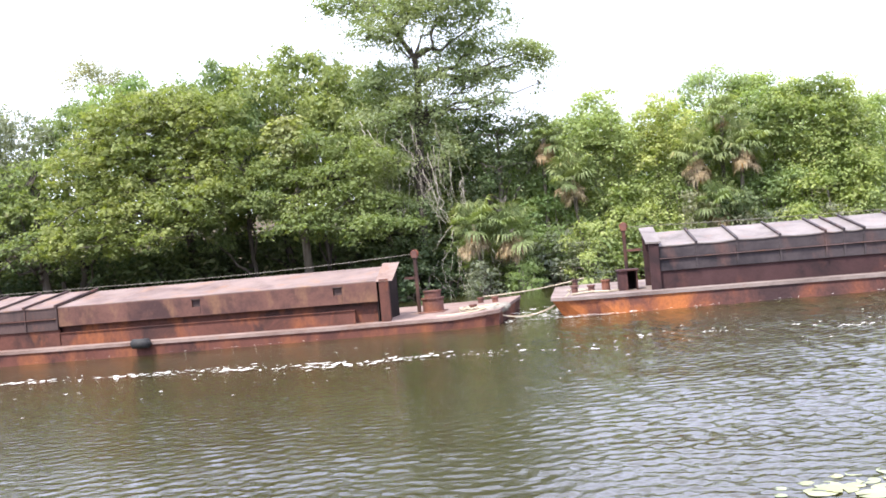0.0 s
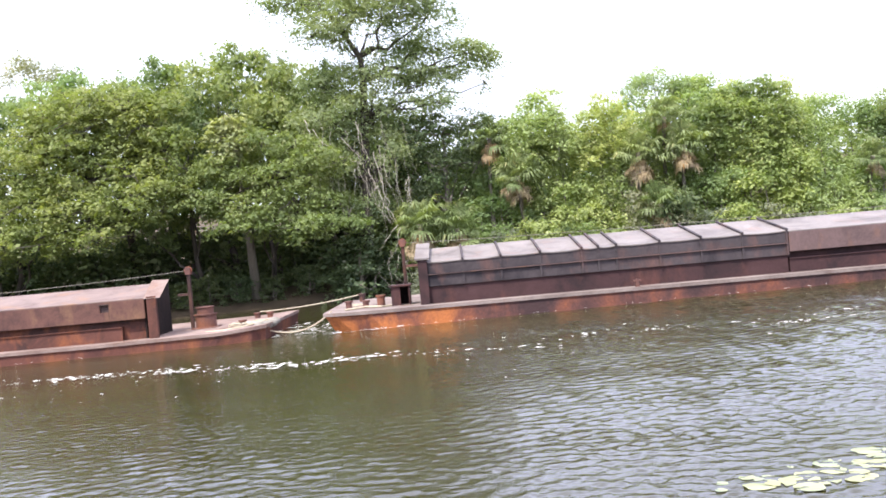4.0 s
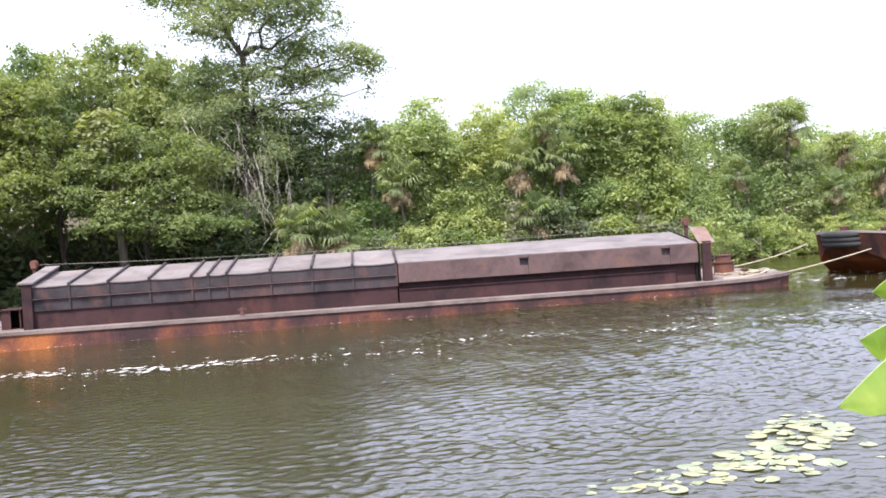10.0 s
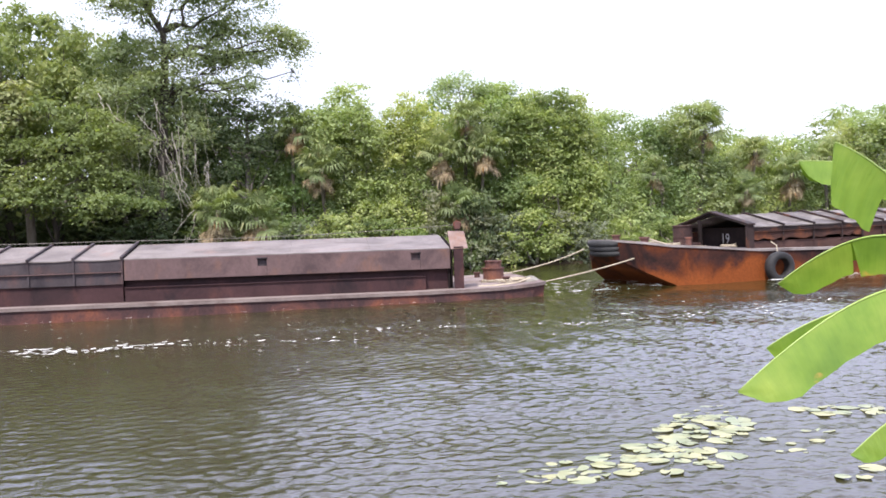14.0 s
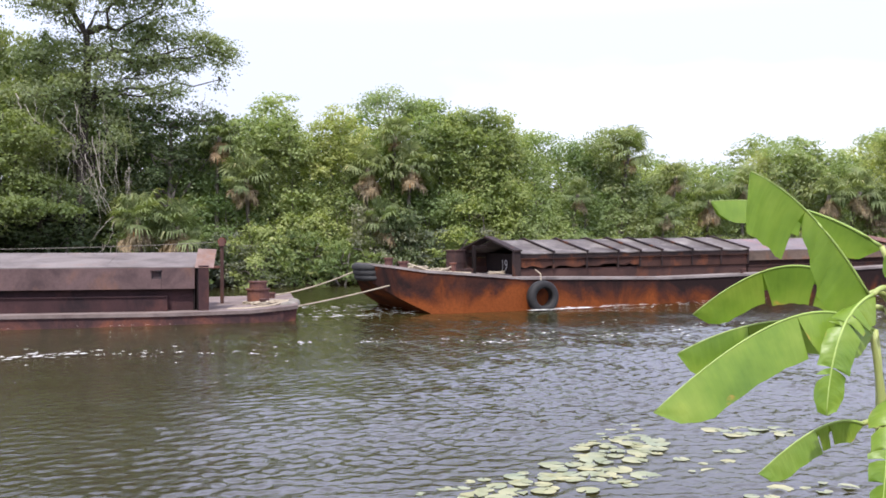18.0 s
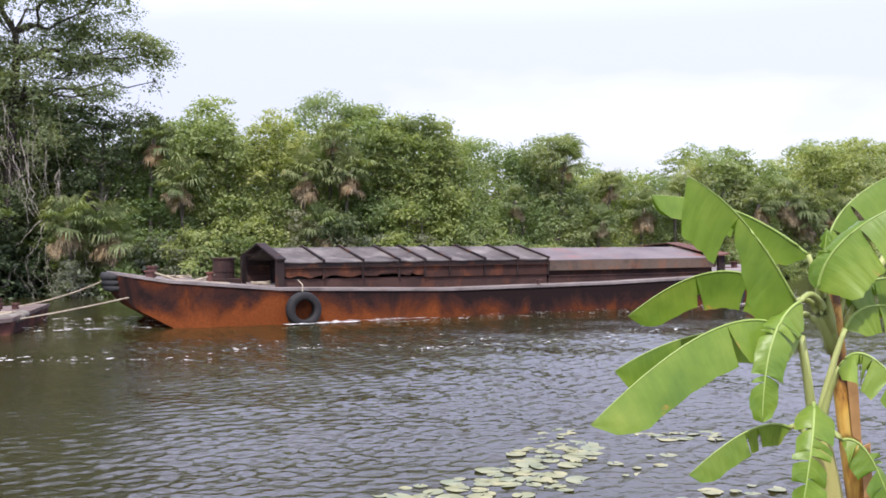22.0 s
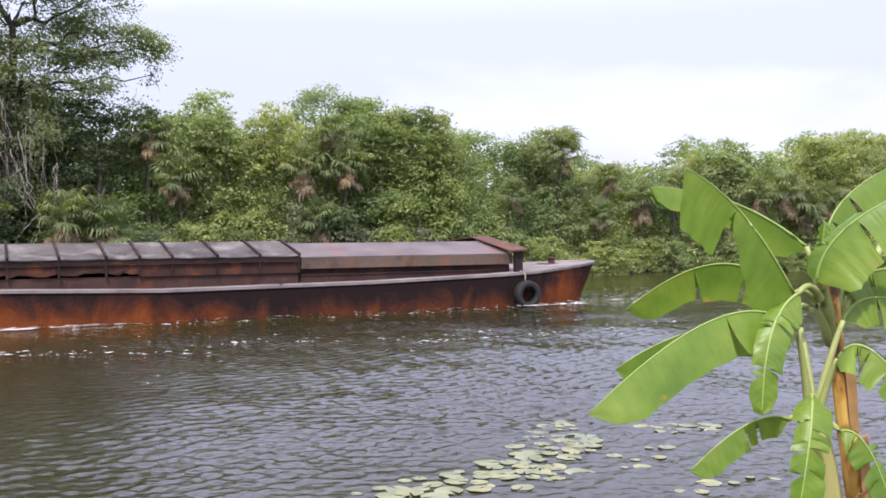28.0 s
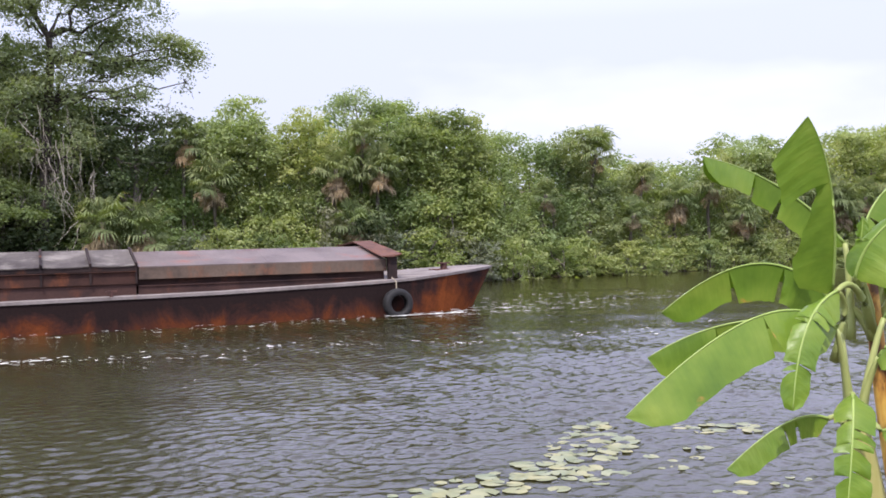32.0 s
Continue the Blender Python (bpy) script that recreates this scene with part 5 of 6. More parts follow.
bare("dead_branches", "bleached bare branches hanging from the tall tree", [
    ([(-3.41, 45.3, 8.89), (-3.25, 45.3, 8.05), (-2.83, 45.3, 7.55), (-1.85, 45.3, 6.96), (-0.80, 45.3, 6.53)], 0.04),
    ([(-3.07, 45.3, 8.44), (-2.65, 45.3, 7.72), (-2.09, 45.3, 7.31)], 0.03),
    ([(-0.28, 45.3, 7.08), (-0.09, 45.3, 5.96), (0.08, 45.3, 4.85), (0.37, 45.3, 3.87), (0.59, 45.3, 3.38)], 0.036),
    ([(-0.60, 45.3, 6.29), (-0.36, 45.3, 5.44), (-0.04, 45.3, 4.45), (0.42, 45.3, 3.59)], 0.034),
    ([(-1.22, 45.3, 6.35), (-1.34, 45.3, 5.40), (-1.49, 45.3, 4.46)], 0.028),
    ([(-0.22, 45.3, 5.43), (-0.67, 45.3, 5.06), (-0.31, 45.3, 4.48), (0.28, 45.3, 3.52)], 0.026),
    ([(-1.76, 45.3, 7.91), (-1.14, 45.3, 7.16), (-0.66, 45.3, 6.57)], 0.026),
    ([(0.53, 44.6, 3.42), (-0.06, 44.6, 2.81), (-0.52, 44.6, 2.31)], 0.024),
    ([(0.65, 44.6, 3.28), (0.46, 44.6, 2.62), (0.27, 44.6, 2.10)], 0.024),
    ([(1.79, 44.6, 2.49), (1.95, 44.6, 1.40), (1.74, 44.6, 0.3)], 0.014),
    ([(2.30, 44.6, 2.17), (2.63, 44.6, 1.47), (2.41, 44.6, 0.3)], 0.014)])
bare("dead_tree", "pale bare dead trunk standing among the trees", [([(8.95, 47.0, 6.0), (8.95, 47.0, 7.8), (9.02, 47.0, 8.9)], 0.05)])
vine_rng = random.Random(9)
vines = []
for i in range(44):
    x, z = vine_rng.uniform(-3.6, 1.8), vine_rng.uniform(5.4, 8.8)
    f = z - vine_rng.uniform(1.2, 3.4)
    e = x + vine_rng.uniform(-0.4, 0.8)
    y = vine_rng.uniform(45.2, 46.6)
    vines.append(([(x, y, z), (x + 0.15 * (e - x), y, z - 0.45 * (z - f)), (x + 0.6 * (e - x), y, z - 0.75 * (z - f)), (e, y, f)], vine_rng.uniform(0.010, 0.02)))
bare("hanging_vines", "thin grey vines hanging from the tall tree", vines)
roots = []
for i in range(9):
    x = vine_rng.uniform(-0.4, 3.0)
    roots.append(([(x, 45.2, vine_rng.uniform(1.7, 2.6)), (x + vine_rng.uniform(-0.5, 0.4), 44.8, vine_rng.uniform(1.1, 1.8)), (x + vine_rng.uniform(-1.0, 0.8), 44.6, 0.0)], 0.013))
bare("driftwood", "tangle of thin bleached sticks under the palms", roots)
snags = []
for x in (22.4, 22.9, 23.3, 23.7, 29.6, 33.2, 36.8, 37.4):
    y = far_shore(x) - 1.3
    snags.append(([(x, y + 0.8, vine_rng.uniform(0.9, 1.5)), (x + vine_rng.uniform(-0.3, 0.3), y + 0.3, 0.6), (x + vine_rng.uniform(-0.7, 0.7), y - 0.2, -0.15)], 0.025))
bare("driftwood", "thin bleached roots at the water's edge", snags)

# ---- lily pads ----
pad_rng = random.Random(21)


def pad_mesh(seed):
    r = random.Random(seed)
    n, verts, faces = 18, [(0, 0, 0)], []
    for i in range(n + 1):
        a = 0.16 + (math.tau - 0.32) * i / n
        q = 1 + 0.07 * math.sin(3 * a + r.random() * 6) + 0.03 * r.random()
        verts.append((math.cos(a) * q, math.sin(a) * q, 0.02 * math.sin(2 * a + seed)))
    faces = [(0, i, i + 1) for i in range(1, n + 1)]
    me = bpy.data.meshes.new("lily_pad")
    me.from_pydata(verts, [], faces)
    me.materials.append(PAD)
    return me


pad_shapes = [pad_mesh(i) for i in range(8)]


def pads(cx, cy, rx, ry, turn, count, size=0.15):
    spots, tries = [], 0
    while len(spots) < count and tries < 4000:
        tries += 1
        a, q = pad_rng.uniform(0, math.tau), pad_rng.uniform(0, 1) ** 0.6
        u, v = math.cos(a) * rx * q, math.sin(a) * ry * q
        c, s = math.cos(radians(turn)), math.sin(radians(turn))
        x, y, r = cx + u * c - v * s, cy + u * s + v * c, size * pad_rng.uniform(0.4, 1.2)
        if all((x - p) ** 2 + (y - w) ** 2 > (0.66 * (r + k)) ** 2 for p, w, k in spots):
            spots.append((x, y, r))
            ob = tagged(new("lily_pad", pad_rng.choice(pad_shapes)), "round yellow-green lily pad floating on the river", "lily pad", "lily pads")
            ob.matrix_world = pose(x, y, 0.006 + 0.006 * pad_rng.random(), pad_rng.uniform(-1, 1), pad_rng.uniform(-1, 1), pad_rng.uniform(0, 360)) @ Matrix.Diagonal((r, r, r, 1))


pads(3.35, 7.95, 0.95, 0.34, 8, 19, 0.12)
pads(4.35, 8.05, 0.75, 0.55, 30, 24, 0.12)
pads(5.25, 8.9, 0.75, 0.50, 50, 26, 0.12)
pads(5.75, 9.65, 0.42, 0.30, 40, 11, 0.11)
pads(7.1, 9.05, 0.55, 0.24, -20, 14, 0.11)
pads(5.7, 8.1, 1.0, 0.6, 20, 7, 0.08)
pads(5.9, 6.9, 0.8, 0.25, 0, 7, 0.1)

# ---- foam ----
def foam_line():
    rng = np.random.default_rng(8)
    line = [(-30, 24.5), (-11.3, 23.4), (-6.7, 22.3), (-3.2, 21.0), (0.8, 19.8), (4.5, 19.6), (8.6, 19.0), (16, 19.4), (24, 20.5)]
    verts, faces = [], []
    for (a, b), (c, d) in zip(line, line[1:]):
        far = math.hypot(c - a, d - b)
        for k in range(int(far * (5.4 if a < 0 else 2.6))):
            t = rng.random()
            x0, y0 = a + (c - a) * t, b + (d - b) * t + rng.normal() * (0.2 if a < 0 else 0.5) + 0.3 * math.sin(a + t * 7)
            big = rng.random() ** 1.6 * (1 if a < 0 else 0.45)
            for i in range(int(2 + big * 11)):
                x, y = x0 + rng.normal() * (0.12 + 0.45 * big), y0 + rng.normal() * (0.06 + 0.12 * big)
                s = 0.014 + (0.02 + 0.04 * big) * rng.random() ** 1.5
                k, o = 7, len(verts)
                verts += [(x + math.cos(j * math.tau / k) * s * rng.uniform(0.8, 2.2), y + math.sin(j * math.tau / k) * s * rng.uniform(0.5, 1.3), 0.045) for j in range(k)]
                faces.append(tuple(range(o, o + k)))
    # Scattered foam specks, some of them standing in for sparkle on the ripples.
    for i in range(420):
        x, y, s = rng.uniform(-14, 24), rng.normal(20.6, 2.0), 0.006 + 0.026 * rng.random() ** 3
        o = len(verts)
        verts += [(x + math.cos(j * math.tau / 6) * s * 1.6, y + math.sin(j * math.tau / 6) * s, 0.042) for j in range(6)]
        faces.append(tuple(range(o, o + 6)))
    tagged(link("foam", verts, faces, FOAM), "broken line of white foam drifting on the water", "foam", kind="stuff")


foam_line()

# ---- banana plant on the near bank ----
BAN = Mat("banana_leaf", 0.36, 0.0, 0.3)
veins = BAN.noise(1.0, 3, 0.6, BAN.coords((34, 1.0, 1), "UV"))
edge = BAN.n.new("ShaderNodeSeparateXYZ")
BAN.l.new(BAN.tc.outputs["UV"], edge.inputs[0])
leaf_col = BAN.ramp(BAN.noise(3, 4, 0.6), [(0.28, (0.078, 0.15, 0.017)), (0.5, (0.135, 0.222, 0.026)), (0.74, (0.21, 0.285, 0.045))])
leaf_col = BAN.mix(1.0, leaf_col, BAN.ramp(veins, [(0.3, (0.9, 0.93, 0.88)), (0.7, (1.07, 1.05, 1.07))]), "MULTIPLY")
worn = BAN.n.new("ShaderNodeMath")
worn.operation = "MULTIPLY"
BAN.l.new(edge.outputs[1], worn.inputs[0])
BAN.l.new(BAN.noise(7, 4, 0.6), worn.inputs[1])
leaf_col = BAN.mix(1.0, leaf_col, BAN.ramp(BAN.each(), [(0.0, (0.84, 0.88, 0.84)), (1.0, (1.12, 1.08, 1.0))]), "MULTIPLY")
BAN.colour(BAN.mix(BAN.ramp(worn.outputs[0], [(0.58, (0, 0, 0)), (0.66, (1, 1, 1))]), leaf_col, (0.36, 0.22, 0.05)))
BAN.bump(veins, 0.5, 0.005)
BAN.thin(0.2, (1.3, 1.5, 0.5))
BANANA = BAN.m
RIB = plain("banana_midrib", (0.20, 0.30, 0.06), (0.31, 0.40, 0.11), 8, 0.45)
trunk = Mat("banana_stem", 0.62, 0.0, 0.35)
trunk.colour(trunk.ramp(trunk.noise(7, 5, 0.6, trunk.coords((1.6, 1.6, 0.55)), 0.4), [(0.36, (0.10, 0.045, 0.018)), (0.44, (0.42, 0.21, 0.045)), (0.56, (0.62, 0.37, 0.075)), (0.75, (0.60, 0.46, 0.14))]))
trunk.bump(trunk.noise(30, 3, 0.5, trunk.coords((2, 2, 0.2))), 0.4, 0.006)
STEM = trunk.m
SUCKER = plain("banana_sucker", (0.36, 0.33, 0.10), (0.52, 0.50, 0.22), 7, 0.5, 0.3, 0.006, (2, 2, 0.3))
DRY = plain("dry_sheath", (0.10, 0.05, 0.02), (0.42, 0.24, 0.09), 9, 0.8)
PETIOLE = plain("banana_petiole", (0.23, 0.29, 0.08), (0.38, 0.41, 0.15), 6, 0.45)


def bez(a, m, b, n):
    a, m, b = Vector(a), Vector(m), Vector(b)
    c = m * 2 - (a + b) * 0.5
    return [a * (1 - t) ** 2 + c * 2 * t * (1 - t) + b * t * t for t in (i / n for i in range(n + 1))]


VR, VU, VT = Vector((0.91, -0.414, 0)), Vector((0, 0, 1)), Vector((-0.414, -0.91, 0))


def banana_leaf(seed, crown, line3, halves, plant, torn=False, tear=None):
    """One leaf: petiole, midrib and two torn half-blades that hang from it.
    halves: for each half its width and its way (along the bank, up, away from the river)."""
    rng = random.Random(seed)
    base, mid, tip = line3
    leaf = empty("leaf", "", "")
    leaf.parent = plant
    o = Vector(base)
    leaf.location = o
    loc = lambda p: Vector(p) - o
    n = 24
    line = bez(base, mid, tip, n)
    away = Vector(base) - Vector(crown)
    rise = max(0.0, min(0.35, math.hypot(away.x, away.y)))
    root = Vector(crown) - Vector((0, 0, 0.16 + 0.1 * rng.random())) + Vector((away.x, away.y, 0)) * 0.04
    link("petiole", *tube([loc(p) for p in bez(root, root.lerp(Vector(base), 0.5) + Vector((0, 0, 0.3 * rise)), base, 9)], [0.026, 0.024, 0.022, 0.02, 0.018, 0.016, 0.015, 0.014, 0.013, 0.012], 8), PETIOLE, leaf, smooth=True)
    link("midrib", *tube([loc(p) for p in line], [0.008 - 0.006 * i / n for i in range(n + 1)], 6), RIB, leaf, smooth=True)
    for width, (wr, wu, wt) in halves:
        way = (VR * wr + VU * wu + VT * wt).normalized()
        cuts = sorted(rng.sample(range(6, n - 4), 4 if torn else 1 if width > 0.14 else 2))
        gap = 0.03
        if tear and width > 0.11:
            cuts, gap = [tear[0]], tear[1]
        start = 0
        for end in cuts + [n]:
            verts, faces, m = [], [], 7
            skew, slack = rng.uniform(-0.34, 0.34), rng.uniform(-0.12, 0.35)
            reach = rng.uniform(0.88, 1.06)
            for i in range(start, end + 1):
                t = i / n
                d = (line[min(i + 1, n)] - line[max(i - 1, 0)]).normalized()
                side = (way - d * way.dot(d)).normalized()
                nor = d.cross(side)
                side = (side + nor * skew).normalized()
                w = width * reach * min(1, t * 8 + 0.15) * min(1, ((1 - t) * 8) ** 0.5 + 0.04) * (1 - 0.1 * t)
                w *= 1 + 0.015 * math.sin(i * 2.1 + seed)
                if end < n:
                    w *= min(1.0, 0.3 + 0.7 * (end - i) / n / gap)
                for j in range(m + 1):
                    q = j / m
                    p = line[i] + side * w * q + d * w * q * (0.14 if i > 2 else 0) - d * (0.012 * q if i == end and end < n else 0)
                    p.z -= w * (0.30 + slack) * q * q
                    p += nor * (0.006 * math.sin(i * 1.9 + 5 * q + seed) * q)
                    verts.append(loc(p))
            for i in range(end - start):
                for j in range(m):
                    a = i * (m + 1) + j
                    faces.append((a, a + m + 1, a + m + 2, a + 1))
            blade = link("blade", verts, faces, BANANA, leaf, smooth=True)
            uv = blade.data.uv_layers.new(name="UVMap").data
            for loop in blade.data.loops:
                k = loop.vertex_index
                uv[loop.index].uv = ((start + k // (m + 1)) / n, (k % (m + 1)) / m)
            start = end
    return leaf


def banana():
    p = empty("banana_plant", "banana plant with broad torn green leaves", "banana plant")
    C1, C2 = (3.411, 3.381, 1.567), (3.66, 3.49, 2.0)
    leaves = {}

    def leaf(key, crown, base, middle, tip, first, second, torn=False, tear=None):
        leaves[key] = banana_leaf(500 + len(leaves), crown, (base, middle, tip), (first, second), p, torn, tear)

    leaf("top", C2, (3.34, 3.42, 2.02), (3.01, 3.41, 2.39), (2.71, 3.44, 2.59), (0.20, (-0.80, -0.50, 0.35)), (0.10, (0.10, -0.30, -0.95)), tear=(13, 0.34))
    leaf("back", C2, (3.59, 3.59, 2.24), (3.28, 3.79, 2.45), (2.86, 3.92, 2.51), (0.10, (0.10, -1.00, 0.10)), (0.08, (0.10, -0.80, -0.60)))
    leaf("midleft", C2, (3.53, 3.61, 1.94), (3.23, 3.80, 2.15), (2.76, 3.96, 1.92), (0.12, (0.30, -0.95, 0.15)), (0.08, (0.10, -0.70, -0.70)))
    leaf("bigleft", C1, (3.28, 3.34, 1.85), (2.87, 3.41, 1.92), (2.24, 3.50, 1.52), (0.185, (0.40, -0.92, 0.25)), (0.10, (0.00, -0.60, -0.80)), tear=(11, 0.1))
    leaf("bigleft2", C1, (3.48, 3.52, 1.84), (3.04, 3.72, 1.86), (2.61, 3.86, 1.69), (0.12, (0.30, -0.95, 0.10)), (0.08, (0.00, -0.70, -0.70)))
    leaf("droop", C2, (3.25, 3.30, 2.03), (3.02, 3.23, 1.87), (2.92, 3.19, 1.52), (0.07, (-0.85, -0.40, 0.25)), (0.08, (0.80, -0.40, 0.10)), True)
    leaf("small", C1, (3.27, 3.39, 1.43), (3.06, 3.43, 1.42), (2.78, 3.50, 1.22), (0.08, (0.35, -0.93, 0.10)), (0.05, (-0.20, -0.50, -0.80)))
    leaf("down", C1, (3.30, 3.27, 1.56), (3.19, 3.17, 1.39), (3.10, 3.13, 1.09), (0.08, (-0.90, -0.20, 0.10)), (0.10, (0.90, -0.20, 0.10)), True)
    leaf("right", C1, (3.55, 3.32, 1.89), (3.70, 3.26, 2.00), (3.97, 3.13, 1.90), (0.12, (-0.10, -1.00, 0.20)), (0.08, (0.20, -0.60, -0.80)))
    leaf("rightlow", C1, (3.45, 3.26, 1.72), (3.51, 3.12, 1.77), (3.67, 2.98, 1.47), (0.14, (-0.45, -0.90, 0.25)), (0.08, (0.20, -0.40, -0.80)), True)
    leaf("upright", C2, (3.44, 3.38, 2.08), (3.54, 3.28, 2.33), (3.84, 3.09, 2.51), (0.21, (0.40, -0.90, 0.25)), (0.10, (-0.30, 0.20, -0.90)))
    leaf("farright", C2, (3.71, 3.47, 2.07), (4.00, 3.45, 2.12), (4.38, 3.39, 2.12), (0.14, (0.10, -1.00, 0.20)), (0.10, (0.00, -0.50, -0.80)))
    leaf("topright", C2, (3.86, 3.73, 2.12), (4.03, 3.77, 2.48), (4.46, 3.63, 2.73), (0.14, (0.25, -0.95, 0.15)), (0.10, (0.00, -0.30, -0.90)))
    leaf("roll", C2, (3.53, 3.45, 2.10), (3.54, 3.44, 2.24), (3.56, 3.44, 2.37), (0.04, (-0.80, -0.10, 0.50)), (0.03, (0.80, 0.10, 0.30)))
    leaf("lowright", C1, (3.45, 3.25, 1.38), (3.52, 3.16, 1.33), (3.60, 3.07, 1.04), (0.10, (-0.50, -0.80, 0.30)), (0.08, (0.60, -0.20, -0.30)), True)
    leaf("high", C2, (4.6, 3.45, 2.75), (4.5, 3.43, 3.3), (4.02, 3.42, 3.44), (0.16, (0.2, -1.0, 0.1)), (0.06, (0.0, -0.6, -0.8)))
    g = ground_height(3.9, 3.38)
    link("pseudostem", *tube([(3.86, 3.38, g - 0.1), (3.777, 3.424, 0.941), (3.728, 3.452, 1.279), (3.68, 3.48, 1.675), (3.657, 3.497, 2.07)], [0.085, 0.068, 0.055, 0.040, 0.03], 14), STEM, p, "yellow-brown fibrous stem with dry patches", True)
    link("sucker_stem", *tube([(3.6, 3.36, ground_height(3.6, 3.36) - 0.1), (3.55, 3.37, 0.9), (3.46, 3.378, 1.3), (3.42, 3.381, 1.5)], [0.075, 0.062, 0.052, 0.036], 12), SUCKER, p, "pale yellow-green young stem", True)
    for k, (x, y, z, l) in enumerate(((3.70, 3.40, 1.30, 0.35), (3.80, 3.37, 0.98, 0.4), (3.66, 3.44, 1.62, 0.3), (3.62, 3.33, 1.05, 0.35))):
        part("dry_sheath", slab([(x, y - 0.03, z), (x + 0.05, y - 0.045, z + 0.02), (x + 0.07, y - 0.05, z - l), (x + 0.02, y - 0.04, z - l * 0.9)], (0.004, 0.008, 0)), DRY, p, "brown dry leaf sheath")
    return p, leaves


banana_plant, banana_leaves = banana()


def tuft(seed, x, y, count, high):
    """A tuft of thin bent grass blades."""
    r = random.Random(seed)
    v = []
    for i in range(count):
        a, q = r.uniform(0, math.tau), r.random() ** 0.7 * 0.32
        bx, by = x + math.cos(a) * q, y + math.sin(a) * q
        z = ground_height(bx, by) - 0.02
        lean, h = Vector((r.gauss(0, 0.3), r.gauss(0, 0.3), 0)), high * r.uniform(0.5, 1.15)
        w = Vector((math.cos(a + 1.57), math.sin(a + 1.57), 0)) * 0.006
        p0 = Vector((bx, by, z))
        p1, p2 = p0 + Vector((0, 0, h * 0.6)) + lean * h * 0.35, p0 + Vector((0, 0, h * 0.95)) + lean * h * 1.1
        v += [p0 - w, p0 + w, p1 + w * 0.8, p1 - w * 0.8, p1 - w * 0.8, p1 + w * 0.8, p2 + w * 0.1, p2 - w * 0.1]
    ob = quads("grass_tuft", np.array([tuple(q) for q in v]), GRASS)
    tagged(ob, "tuft of bright green grass on the near bank", "grass", "grass tufts")


for i, (x, y, c, h) in enumerate(((4.95, 4.05, 170, 0.26), (5.35, 4.1, 170, 0.3), (4.6, 3.75, 120, 0.2), (5.7, 4.4, 160, 0.28), (5.2, 3.7, 140, 0.24))):
    tuft(700 + i, x, y, c, h)


# ---- wakes ----
def wake(name, strips, label, seed):
    """White water along a hull: small flat flecks in bands of x0, x1, y0, y1, count, size."""
    r = np.random.default_rng(seed)
    verts, faces = [], []
    for x0, x1, y0, y1, count, size in strips:
        for i in range(count):
            t = r.random()
            x, y = x0 + (x1 - x0) * t, y0 + (y1 - y0) * r.random() ** 1.5
            s = size * (0.35 + r.random())
            o = len(verts)
            verts += [(x + math.cos(j * math.tau / 7) * s * r.uniform(1.5, 5.0), y + math.sin(j * math.tau / 7) * s * r.uniform(0.2, 0.5), 0.045 + 0.01 * r.random()) for j in range(7)]
            faces.append(tuple(range(o, o + 7)))
    return tagged(link(name, verts, faces, FOAM), label, "foam", kind="stuff")


# Strips astern also stand in for the pale sheen of churned ripples.
wakes = {1: wake("wake_foam", [(-8, 14, -0.12, 0.0, 50, 0.013), (18.4, 21.5, 0.5, 6, 170, 0.03)], "thin white foam along the first barge's hull, flecks astern for ripple sheen", 61),
         2: wake("wake_foam", [(-9, 14, -0.2, 0.0, 60, 0.013), (-9.3, -7, -0.5, 0.2, 50, 0.02), (17.1, 20, 0.8, 6, 110, 0.03)], "thin white foam along the second barge's hull, flecks astern for ripple sheen", 62),
         3: wake("wake_foam", [(-0.75, 1.4, -0.75, -0.35, 90, 0.045), (0.6, 4, -0.5, -0.02, 70, 0.03), (5, 15.5, -0.3, -0.02, 40, 0.014), (2, 15.5, -1.5, -0.5, 90, 0.022), (15.7, 18.2, -0.7, -0.3, 90, 0.042), (16.5, 21, -0.2, 2.0, 90, 0.03), (17, 24, -1.6, 0.4, 90, 0.03), (20.5, 29, 0.5, 6, 190, 0.03), (-4.6, -3, 0.2, 5, 60, 0.03)], "white foam at the tyres and hull of the high barge", 63)}


# ---- tow ropes ----
def rope_between(a, b, drop, length):
    """A slack rope along +x, from the origin."""
    n = 18
    pts = [(length * i / n, 0, -drop * 4 * (i / n) * (1 - i / n)) for i in range(n + 1)]
    ob = link("tow_rope", *tube(pts, 0.022, 6), ROPE)
    return tagged(ob, "pale hemp towing rope slung between two barges", "rope", "towing ropes")


TOWS = (("one", "two", (17.3, 5.4, 0.75), (-8.7, 5.6, 0.75), 0.08), ("one", "two", (18.2, 1.2, 0.45), (-9.1, 0.6, 0.55), 0.34),
        ("two", "three", (16.4, 4.6, 0.65), (-5.16, 3.2, 1.3), 0.12), ("two", "three", (16.9, 1.2, 0.5), (-2.6, 1.45, 1.36), 0.10))

# ---- movement ----
def along(rows, off_x, off_y, trim):
    out = []
    for t, x, y, a in rows:
        c, s = math.cos(radians(a)), math.sin(radians(a))
        out.append((t, pose(x + c * off_x - s * off_y, y + s * off_x + c * off_y, 0, 0, trim, a)))
    return out


